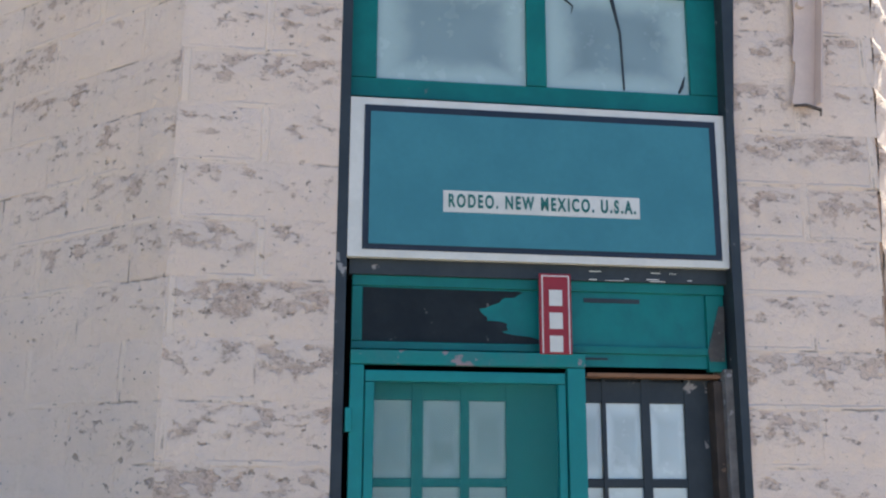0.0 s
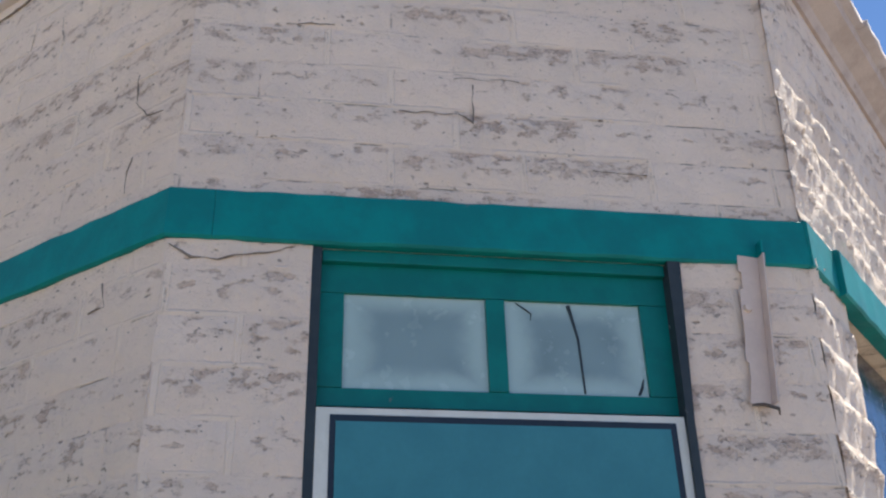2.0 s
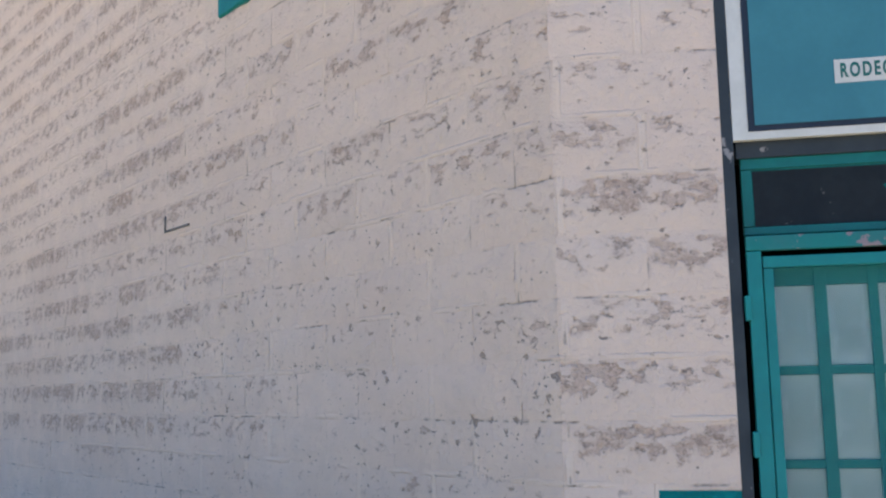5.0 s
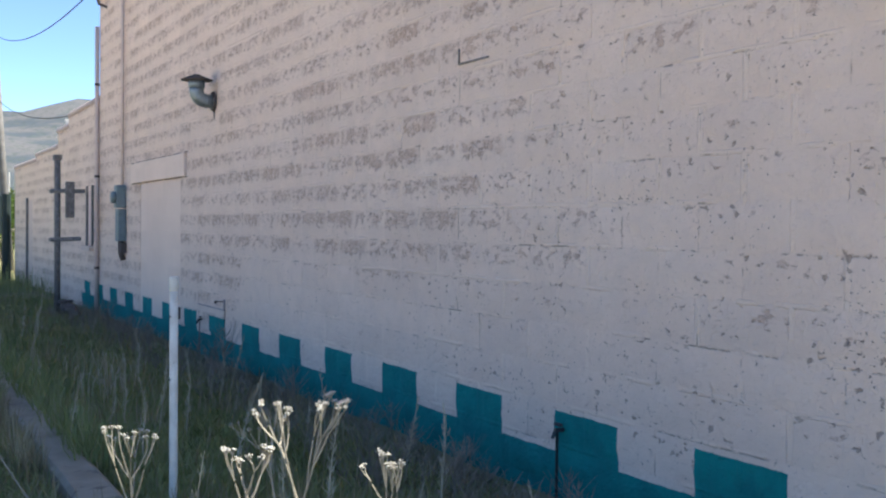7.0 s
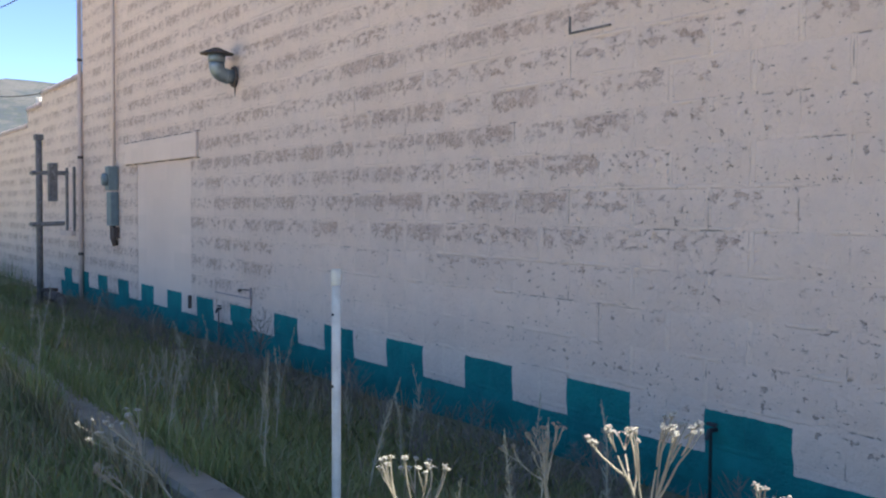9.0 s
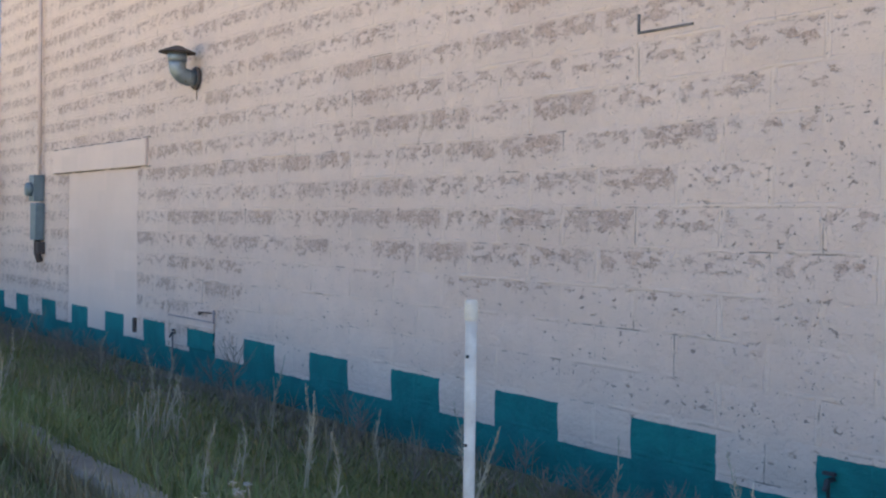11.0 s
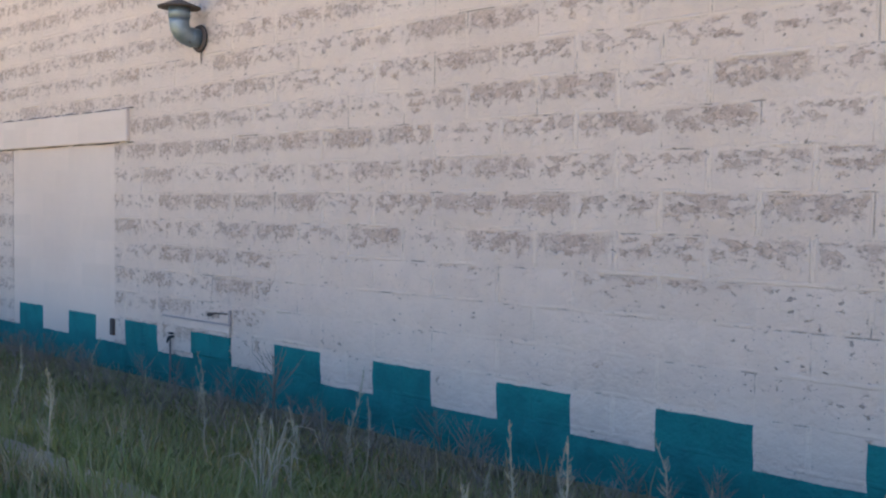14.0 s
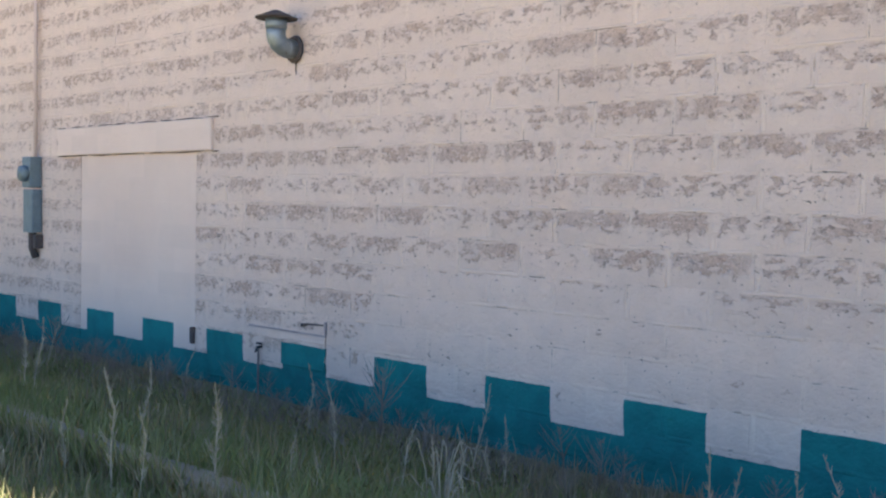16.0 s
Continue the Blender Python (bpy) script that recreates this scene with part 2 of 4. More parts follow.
mat_mortar = surface("roof_felt", (0.30, 0.26, 0.24), (0.22, 0.19, 0.18), 3.0, 0.95)
mat_concrete = surface("old_concrete", (0.34, 0.30, 0.235), (0.24, 0.21, 0.165), 4.0, 0.95, bump=0.6, wear=(0.17, 0.15, 0.125))
mat_pole = surface("pole_wood", (0.19, 0.18, 0.17), (0.13, 0.122, 0.115), 5.0, 0.9)
mat_wire = surface("wire_black", (0.02, 0.02, 0.022), (0.03, 0.03, 0.03), 5.0, 0.6, bump=0.0)
mat_straw = surface("dry_stalk", (0.46, 0.41, 0.30), (0.33, 0.285, 0.195), 12.0, 0.9, bump=0.0)
mat_umbel = surface("dry_umbel", (0.50, 0.48, 0.43), (0.36, 0.335, 0.29), 30.0, 0.9, bump=0.2)
mat_stem = surface("pale_stem", (0.33, 0.295, 0.235), (0.23, 0.20, 0.155), 14.0, 0.9, bump=0.0)
mat_twig = surface("grey_twig", (0.28, 0.245, 0.20), (0.19, 0.165, 0.13), 12.0, 0.9, bump=0.0)


def pane_material(name, c1, c2):
    k = Kit(name, 0.12, 0.0, 0.6)
    p = k.pos()
    sep = k.node("ShaderNodeSeparateXYZ", k.node("ShaderNodeTexCoord").outputs["Generated"])
    du = k.math("ABSOLUTE", k.math("SUBTRACT", sep.outputs[0], 0.5))
    dv = k.math("ABSOLUTE", k.math("SUBTRACT", sep.outputs[2], 0.5))
    rim = k.math("ADD", k.math("MAXIMUM", du, dv), k.math("MULTIPLY", k.math("SUBTRACT", k.noise(p, 5.0, 4.0), 0.5), 0.22))
    reflection = k.step(rim, 0.22, 0.46)
    k.color(k.mix(k.step(k.noise(p, 2.3, 2.0), 0.35, 0.65), k.mix(reflection, c2, c1), k.mix(reflection, tuple(0.8 * v for v in c2), c1)))
    k.put(k.bsdf.inputs["Roughness"], k.step(k.noise(p, 11.0, 4.0), 0.3, 0.7, 0.08, 0.3))
    return k.mat


mat_pane = pane_material("whitened_glass", (0.37, 0.46, 0.435), (0.22, 0.29, 0.29))
mat_curtained = pane_material("curtained_glass", (0.55, 0.60, 0.58), (0.47, 0.52, 0.51))
mat_glass = pane_material("dark_glass", (0.03, 0.04, 0.05), (0.04, 0.05, 0.06))
k = Kit("insect_screen", 0.7)
k.color(k.mix(k.noise(k.pos(), 3.0), (0.04, 0.20, 0.18), (0.03, 0.17, 0.15)))
k.bsdf.inputs["Alpha"].default_value = 0.20
mat_mesh = k.mat


def leafy(name, c1, c2, c3, thin=0.25):
    k = Kit(name, 0.75, 0.0, 0.2)
    r = k.node("ShaderNodeNewGeometry").outputs["Random Per Island"]
    n = k.noise(k.pos(), 1.3, 3.0)
    c = k.mix(k.step(n, 0.35, 0.65), c1, c2)
    c = k.mix(k.step(r, 0.55, 1.0), c, c3)
    k.color(c)
    k.put(k.bsdf.inputs["Subsurface Weight"], 0.0)
    tr = k.node("ShaderNodeBsdfTranslucent")
    k.put(tr.inputs[0], c)
    mx = k.node("ShaderNodeMixShader", thin)
    k.tree.links.new(k.bsdf.outputs[0], mx.inputs[1])
    k.tree.links.new(tr.outputs[0], mx.inputs[2])
    k.tree.links.new(mx.outputs[0], k.tree.nodes["Material Output"].inputs[0])
    return k.mat


mat_grass = leafy("green_grass", (0.20, 0.245, 0.085), (0.245, 0.275, 0.11), (0.32, 0.30, 0.17))
mat_hay = leafy("dry_grass", (0.31, 0.265, 0.16), (0.23, 0.195, 0.115), (0.41, 0.355, 0.23))
mat_leaf = leafy("bush_leaf", (0.06, 0.11, 0.02), (0.09, 0.14, 0.03), (0.13, 0.18, 0.05))

k = Kit("soil", 0.95)
p = k.pos()
c = k.mix(k.step(k.noise(p, 0.7, 5.0), 0.35, 0.65), (0.19, 0.175, 0.10), (0.15, 0.175, 0.085))
c = k.mix(k.step(k.noise(p, 9.0, 6.0), 0.5, 0.75, 0.0, 0.7), c, (0.14, 0.115, 0.08))
gs = k.node("ShaderNodeSeparateXYZ", p)
bounce_lot = k.mix(k.step(k.noise(p, 0.25, 5.0), 0.35, 0.65), (0.48, 0.41, 0.33), (0.40, 0.34, 0.27))
c = k.mix(k.step(k.math("ADD", gs.outputs[1], k.math("MULTIPLY", k.noise(p, 0.6, 3.0), 1.5)), -4.2, -5.4), c, bounce_lot)
c = k.mix(k.step(gs.outputs[0], 5.2, 6.2), c, k.mix(k.noise(p, 0.8, 5.0), (0.27, 0.235, 0.20), (0.18, 0.165, 0.15)))
c = k.mix(k.step(gs.outputs[0], -18.0, -26.0), c, (0.20, 0.19, 0.09))
k.color(c)
k.bump(k.noise(p, 30.0, 5.0), 0.7, 0.02)
mat_soil = k.mat

k = Kit("mountain_rock", 0.95)
p = k.pos()
c = k.mix(k.step(k.noise(p, 0.009, 8.0, 0.65), 0.42, 0.58), (0.085, 0.085, 0.092), (0.040, 0.052, 0.066))
c = k.mix(k.step(k.noise(p, 0.05, 5.0), 0.5, 0.7, 0.0, 0.7), c, (0.06, 0.075, 0.07))
c = k.mix(k.step(k.noise(p, 0.11, 4.0), 0.52, 0.60, 0.0, 0.6), c, (0.035, 0.048, 0.04))
k.color(c)
mat_mountain = k.mat


# ---------------------------------------------------------------- mesh kit
def mesh_of(name, bm, material, smooth=False):
    me = bpy.data.meshes.new(name)
    bm.to_mesh(me)
    bm.free()
    me.materials.append(material)
    if smooth:
        for f in me.polygons:
            f.use_smooth = True
    return me


def part(name, bm, material, parent, label="", smooth=False):
    ob = new(name, mesh_of(name, bm, material, smooth))
    ob.parent = parent
    return tagged(ob, label)


def thing(name, label, category, m=None, group="", kind=""):
    ob = new(name)
    ob.empty_display_size = 0.1
    if m is not None:
        ob.matrix_basis = m
    return tagged(ob, label, category, group, kind)


def box(bm, x0, x1, y0, y1, z0, z1, bevel=0.0):
    r = bmesh.ops.create_cube(bm, size=1.0, matrix=Matrix.Translation(((x0 + x1) / 2, (y0 + y1) / 2, (z0 + z1) / 2)) @ Matrix.Diagonal((x1 - x0, y1 - y0, z1 - z0, 1)))
    if bevel:
        es = list({e for v in r["verts"] for e in v.link_edges})
        bmesh.ops.bevel(bm, geom=es, offset=bevel, segments=2, affect="EDGES", profile=0.6)
    return bm


def boxed(x0, x1, y0, y1, z0, z1, bevel=0.0):
    return box(bmesh.new(), x0, x1, y0, y1, z0, z1, bevel)


def tube(bm, pts, radii, sides=6, cap=True):
    """A tube along points with a radius at each."""
    pts = [Vector(q) for q in pts]
    rings = []
    for i, q in enumerate(pts):
        d = (pts[min(i + 1, len(pts) - 1)] - pts[max(i - 1, 0)]).normalized()
        a = d.orthogonal().normalized() if i == 0 else (rings_a - d * rings_a.dot(d)).normalized()
        rings_a = a
        b = d.cross(a)
        r = radii[i] if isinstance(radii, (list, tuple)) else radii
        rings.append([bm.verts.new(q + r * (math.cos(6.28319 * j / sides) * a + math.sin(6.28319 * j / sides) * b)) for j in range(sides)])
    for r0, r1 in zip(rings, rings[1:]):
        for j in range(sides):
            bm.faces.new((r0[j], r0[(j + 1) % sides], r1[(j + 1) % sides], r1[j]))
    if cap:
        bm.faces.new(rings[0][::-1])
        bm.faces.new(rings[-1])
    return bm


def prism(poly, y0, y1):
    """A solid with an outline in x and z, from y0 to y1."""
    bm = bmesh.new()
    a = [bm.verts.new((x, y0, z)) for x, z in poly]
    b = [bm.verts.new((x, y1, z)) for x, z in poly]
    bm.faces.new(a)
    bm.faces.new(b[::-1])
    for i in range(len(poly)):
        j = (i + 1) % len(poly)
        bm.faces.new((a[j], a[i], b[i], b[j]))
    bmesh.ops.recalc_face_normals(bm, faces=bm.faces)
    return bm

# ---------------------------------------------------------------- the block building
def roof_z(x):
    return 5.43 + 0.0515 * x


def block_variant(seed, rough, nx=6, nz=4):
    """One rock-faced block at true size; its rough face stands towards -y."""
    rnd = random.Random(seed)
    bm = bmesh.new()
    grid = []
    for j in range(nz):
        line = []
        for i in range(nx):
            a, b = i / (nx - 1), j / (nz - 1)
            edge = min(a, 1 - a, b, 1 - b) == 0
            lift = 0.002 * rnd.random() if edge else rough * (0.35 + 0.65 * rnd.random())
            jit = 0 if edge else 0.12
            line.append(bm.verts.new(((a - 0.5 + jit * (rnd.random() - 0.5)) * UNIT, -lift, (b - 0.5 + jit * (rnd.random() - 0.5)) * COURSE)))
        grid.append(line)
    for j in range(nz - 1):
        for i in range(nx - 1):
            bm.faces.new((grid[j][i], grid[j][i + 1], grid[j + 1][i + 1], grid[j + 1][i]))
    rim = grid[0] + [grid[j][-1] for j in range(1, nz)] + grid[-1][-2::-1] + [grid[j][0] for j in range(nz - 2, 0, -1)]
    back = [bm.verts.new((v.co.x, 0.014, v.co.z)) for v in rim]
    rim = [bm.verts.new(v.co) for v in rim]
    n = len(rim)
    for i in range(n):
        bm.faces.new((rim[(i + 1) % n], rim[i], back[i], back[(i + 1) % n]))
    return bm


def block_row(u0, u1, row, phase, holes, rnd, unit=UNIT):
    """Where the blocks of one course lie: start, end, bottom, top, broken at the holes."""
    z0, z1 = COURSE_Z + row * COURSE, COURSE_Z + (row + 1) * COURSE
    spans = [(u0, u1)]
    for a, b, c, d in holes:
        if c < z1 - 0.06 and d > z0 + 0.06:
            spans = [q for s, e in spans for q in ((s, min(e, a)), (max(s, b), e)) if q[1] - q[0] > 0.03]
    out = []
    shift = phase + (row % 2) * unit / 2
    for s, e in spans:
        k0 = math.floor((s - shift) / unit)
        cut = [s] + [shift + k * unit for k in range(k0 + 1, k0 + 200) if s + 0.08 < shift + k * unit < e - 0.08] + [e]
        out += [(a, b, z0, z1) for a, b in zip(cut, cut[1:])]
    return out


def rock_face(seed, lift, nx=14, nz=9):
    """A split-faced block: chipped edges and a broken, bulging face towards -y."""
    bm = bmesh.new()
    grid = []
    for j in range(nz):
        line = []
        for i in range(nx):
            a, b = i / (nx - 1), j / (nz - 1)
            rim = min(1.0, 8.0 * min(a, 1 - a) + 0.25) * min(b / 0.78, (1 - b) / 0.22)
            n = noise.fractal((a * 7.0 + seed * 7.3, b * 2.6, seed * 1.7), 0.7, 2.3, 4)
            line.append(bm.verts.new(((a - 0.5) * UNIT, -lift * rim * max(0.05, 0.8 + 0.8 * n) - 0.001, (b - 0.5) * COURSE)))
        grid.append(line)
    for j in range(nz - 1):
        for i in range(nx - 1):
            bm.faces.new((grid[j][i], grid[j][i + 1], grid[j + 1][i + 1], grid[j + 1][i]))
    return bm


def lay_blocks(wall, slots, matrix, material, near, rough=0.013, rocky=False):
    """Blocks as parts of a wall: those that near() picks are single objects, the rest one mesh."""
    rnd = random.Random(hash_of(wall.name))
    shared = [mesh_of("block", rock_face(900 + i, rough) if rocky else block_variant(900 + i, rough), material, True) for i in range(10)]
    rest_v, rest_f = [], []
    for a, b, z0, z1 in slots:
        me = rnd.choice(shared)
        m = matrix @ pose((a + b) / 2, 0, (z0 + z1) / 2, rnd.uniform(-0.5, 0.5), 0, rnd.uniform(-0.25, 0.25)) @ Matrix.Diagonal(((b - a - 0.0003) / UNIT, 0.6 + 0.6 * rnd.random(), (z1 - z0 - 0.0003) / COURSE, 1))
        if near(a, b, z0, z1):
            ob = new("block", me)
            ob.parent = wall
            ob.matrix_basis = m
        else:
            base = len(rest_v)
            rest_v += [tuple(m @ v.co) for v in me.vertices]
            rest_f += [tuple(base + i for i in f.vertices) for f in me.polygons]
    if rest_v:
        me = bpy.data.meshes.new("blockwork")
        me.from_pydata(rest_v, [], rest_f)
        me.materials.append(material)
        for f in me.polygons:
            f.use_smooth = True
        ob = new("blockwork", me)
        ob.parent = wall
        tagged(ob, kind="stuff")


def hash_of(text):
    return sum((i + 1) * ord(ch) for i, ch in enumerate(text))


XC = CORNER_X
CH = pose(XC, 0, 0, 0, 0, math.degrees(PHI))
WIDE, LEAN = 2.60, 0.054
P2 = CH @ Vector((WIDE, 0, 0))
TALL_END = -9.45
LOW = [(-12.25, 3.42), (-13.45, 3.24), (-16.3, 2.95), (-20.0, 2.85)]

# long side wall, tall part and the lower stepped part behind it
wall_south = part("wall_south", prism([(TALL_END, -0.3), (XC - 0.004, -0.3), (XC - 0.004, roof_z(XC) - 0.05), (TALL_END, roof_z(TALL_END) - 0.05)], 0.0035, 0.30), mat_long, None)
tagged(wall_south, "cream-painted rough block wall with a teal base", "wall", kind="structure")
poly = [(LOW[-1][0], -0.3), (TALL_END - 0.004, -0.3), (TALL_END - 0.004, LOW[0][1])]
edge = TALL_END
for x, z in LOW:
    poly += [(edge - 0.004, z), (x, z)] if edge != TALL_END else [(x, z)]
    edge = x
wall_low = part("wall_south_low", prism(poly, 0.0035, 0.30), mat_long, None)
tagged(wall_low, "lower stepped block wall in worn cream paint", "wall", kind="structure")

# chamfered corner wall with its tall door opening
O0, O1, OTOP = 0.555, 1.99, 3.555
TOP = roof_z(XC)
bm = bmesh.new()
box(bm, 0.006, O0, 0.0035, 0.28, -0.3, TOP - 0.05)
box(bm, O0 + 0.001, O1 - 0.001, 0.0035, 0.28, OTOP, TOP - 0.05)
end = [(WIDE - 0.01 + LEAN * (z - 3.5), z) for z in (-0.3, TOP - 0.05)]
wall_corner = part("wall_corner", bm, mat_corner, None)
part("pier", prism([(O1, -0.3), end[0], end[1], (O1, TOP - 0.05)], 0.0035, 0.28), mat_corner, wall_corner)
wall_corner.matrix_basis = CH
tagged(wall_corner, "chamfered corner wall of cream-painted rough blocks", "wall", kind="structure")

# street wall round the corner: a pier of rough quoins, then a wide shop window under the band
EAST = pose(P2.x, P2.y, 3.5, 0, 0, 86.5) @ pose(0, 0, 0, 2.2) @ Matrix.Translation((0, 0, -3.5))
PIER = 0.50
bm = bmesh.new()
box(bm, 0.012, PIER, 0.0035, 0.28, -0.3, TOP - 0.05)
box(bm, PIER + 0.001, 6.0, 0.0035, 0.28, -0.3, 0.75)
box(bm, PIER + 0.001, 6.0, 0.0035, 0.28, 3.56, TOP - 0.05)
box(bm, 6.001, 12.0, 0.0035, 0.28, -0.3, TOP - 0.05)
wall_east = part("wall_east", bm, mat_east, None)
wall_east.matrix_basis = EAST
tagged(wall_east, "sunlit street wall of cream-painted rock-faced blocks", "wall", kind="structure")

# the rest of the shell
wall_north = part("wall_north", boxed(LOW[-1][0], P2.x - 0.3, 13.6, 13.9, -0.3, 3.2), mat_pink, None)
tagged(wall_north, "plain back wall of the building", "wall", kind="structure")
wall_west = part("wall_west", boxed(LOW[-1][0], LOW[-1][0] + 0.3, 0.302, 13.598, -0.3, 2.8), mat_pink, None)
tagged(wall_west, "plain end wall of the building", "wall", kind="structure")
bm = bmesh.new()
v = [bm.verts.new(q) for q in ((TALL_END, 0.301, 4.55), (XC, 0.301, 5.0), (P2.x - 0.29, P2.y + 0.2, 5.0), (P2.x - 0.29, 13.6, 5.0), (TALL_END, 13.6, 4.55))]
bm.faces.new(v)
v = [bm.verts.new(q) for q in ((LOW[-1][0], 0.301, 2.6), (TALL_END, 0.301, 2.6), (TALL_END, 13.6, 2.6), (LOW[-1][0], 13.6, 2.6))]
bm.faces.new(v)
bmesh.ops.solidify(bm, geom=bm.faces[:], thickness=0.15)
roof = part("roof", bm, mat_mortar, None)
tagged(roof, "flat felt roof behind the parapet", "roof", kind="structure")
part_wall = part("wall_inner", boxed(TALL_END, TALL_END + 0.25, 0.301, 13.598, 2.61, 4.52), mat_pink, None)
tagged(part_wall, "plain upper end wall of the tall part", "wall", kind="structure")


def coping(name, m, u0, u1, z0, z1, depth, seed, material):
    """A rough mortar cap along the top of a wall, in uneven lengths."""
    rnd = random.Random(seed)
    bm = bmesh.new()
    n = max(4, int((u1 - u0) / 0.16))
    prof = [(-depth, -0.045), (-depth - 0.008, 0.0), (-depth * 0.6, 0.035), (0.10, 0.05), (0.31, 0.03), (0.32, -0.05)]
    rings = []
    for i in range(n + 1):
        f = i / n
        u, z = u0 + (u1 - u0) * f, z0 + (z1 - z0) * f
        rings.append([bm.verts.new((u, y + 0.012 * (rnd.random() - 0.5), z - 0.012 + c + 0.014 * (rnd.random() - 0.5))) for y, c in prof])
    for a, b in zip(rings, rings[1:]):
        for j in range(len(prof)):
            q = (j + 1) % len(prof)
            bm.faces.new((a[j], a[q], b[q], b[j]))
    bm.faces.new(rings[0])
    bm.faces.new(rings[-1][::-1])
    bmesh.ops.recalc_face_normals(bm, faces=bm.faces)
    ob = part(name, bm, material, None, smooth=True)
    ob.matrix_basis = m
    return tagged(ob, "rough mortar coping on the wall top", "coping", kind="structure")


coping("trim_coping_south", Matrix(), TALL_END - 0.02, XC + 0.02, roof_z(TALL_END), roof_z(XC), 0.03, 1, mat_cornice)
coping("trim_coping_corner", CH, -0.02, WIDE + 0.13, TOP, TOP, 0.032, 2, mat_cornice)
rnd = random.Random(58)
u = -0.16
while u < 5.0:
    step = rnd.uniform(0.30, 0.50)
    coping("trim_coping_east", EAST, u, u + step - 0.012, TOP + 0.07, TOP + 0.07, 0.225 + rnd.uniform(-0.014, 0.014), 300 + int(u * 100), mat_cornice)
    u += step
coping("trim_coping_east", EAST, u, 12.0, TOP + 0.07, TOP + 0.07, 0.225, 3, mat_cornice)
cornice = part("trim_cornice_east", prism([(0.0, 0.15), (-0.025, 0.15), (-0.06, 0.20), (-0.17, 0.25), (-0.19, 0.31), (0.0, 0.31)], -0.06, 12.0), mat_cornice, None)
cornice.matrix_basis = EAST @ Matrix(((0, 1, 0, 0), (1, 0, 0, 0.008), (0, 0, 1, TOP - 0.29), (0, 0, 0, 1)))
tagged(cornice, "moulded ledge below the coping", "cornice", kind="structure")
edge = TALL_END - 0.03
for i, (x, z) in enumerate(LOW):
    coping("trim_coping_low", Matrix(), x, edge - 0.006, z, z + (0.02 if i == 0 else 0.0), 0.02, 20 + i, mat_cornice)
    edge = x

# blocks
DOOR_X0, DOOR_X1, DOOR_TOP = -6.73, -4.75, 2.03
holes = [(DOOR_X0, DOOR_X1, -1.0, DOOR_TOP), (-7.15, -4.50, DOOR_TOP, 2.30)]
rnd = random.Random(5)
slots = []
for row in range(-3, 26):
    for s in block_row(TALL_END, XC + 0.002, row, 0.0, holes, rnd):
        top = roof_z(min(s[0], s[1])) - 0.06
        if s[2] < top - 0.05:
            slots.append((s[0], s[1], s[2], min(s[3], top)))
lay_blocks(wall_south, slots, Matrix(), mat_long, lambda a, b, z0, z1: -4.2 < a and z0 < 3.1)
slots = []
lowholes = [(-10.45, -9.92, 1.16, 2.08), (-17.6, -16.9, 0.0, 2.0)]
edge = TALL_END - 0.01
for x, z in LOW:
    for row in range(-3, 15):
        if COURSE_Z + row * COURSE < z - 0.10:
            slots += [(a, b, c, min(d, z - 0.05)) for a, b, c, d in block_row(x, edge, row, 0.0, lowholes, rnd)]
    edge = x
lay_blocks(wall_low, slots, Matrix(), mat_long, lambda *q: False)
slots = []
for row in range(-3, 25):
    slots += [s for s in block_row(-0.002, WIDE + 0.003 + LEAN * (COURSE_Z + (row + 0.5) * COURSE - 3.5), row, 0.30, [(O0, O1, -1, OTOP)], rnd, 0.56)]
lay_blocks(wall_corner, [s for s in slots if s[3] < TOP], Matrix(), mat_corner, lambda *q: True)
slots = []
for row in range(-3, 24):
    slots += block_row(0.0, 8.0, row, 0.1, [(PIER, 6.0, 0.75, 3.56)], rnd, 0.45)
lay_blocks(wall_east, [s for s in slots if s[3] < TOP - 0.2], Matrix(), mat_east, lambda a, b, z0, z1: z0 > 0.5 and a < 5.0, 0.034, True)


def crack(wall, matrix, pts, r=0.0045):
    """A dark open crack along a wall face, jagged between its points."""
    rag = random.Random(hash_of(wall.name) + int(1000 * pts[0][0]))
    line = []
    for (a, b), (c, d) in zip(pts, pts[1:]):
        n = max(2, int(math.hypot(c - a, d - b) / 0.035))
        line += [(a + (c - a) * i / n + rag.uniform(-0.005, 0.005), -0.009, b + (d - b) * i / n + rag.uniform(-0.006, 0.006)) for i in range(n)]
    line.append((pts[-1][0], -0.006, pts[-1][1]))
    bm = tube(bmesh.new(), line, [0.8 * r * rag.uniform(0.2, 1.2) for _ in line], 5)
    bmesh.ops.transform(bm, matrix=matrix, verts=bm.verts)
    return part("crack", bm, mat_crack, wall, "dark open crack in the paint and joint")


HERE = Matrix()
crack(wall_corner, HERE, [(0.01, 3.526), (0.10, 3.477), (0.20, 3.464), (0.27, 3.489), (0.42, 3.511), (0.48, 3.539)], 0.006)
crack(wall_corner, HERE, [(1.214, 4.394), (1.212, 4.192)])
crack(wall_corner, HERE, [(1.14, 4.43), (1.43, 4.434)], 0.0035)
crack(wall_corner, HERE, [(0.89, 4.23), (1.145, 4.233), (1.215, 4.193)])
crack(wall_corner, HERE, [(0.40, 4.675), (0.61, 4.688)], 0.0035)
crack(wall_corner, HERE, [(0.57, 5.187), (0.83, 5.139)])
crack(wall_corner, HERE, [(1.72, 3.974), (1.96, 3.975)], 0.0035)
crack(wall_corner, HERE, [(0.01, 4.943), (0.28, 4.942), (0.51, 4.915)], 0.0035)
crack(wall_south, HERE, [(4.475, 3.857), (4.479, 3.967), (4.493, 4.032)])
crack(wall_south, HERE, [(4.454, 4.491), (4.471, 4.325), (4.547, 4.23), (4.669, 4.206)])
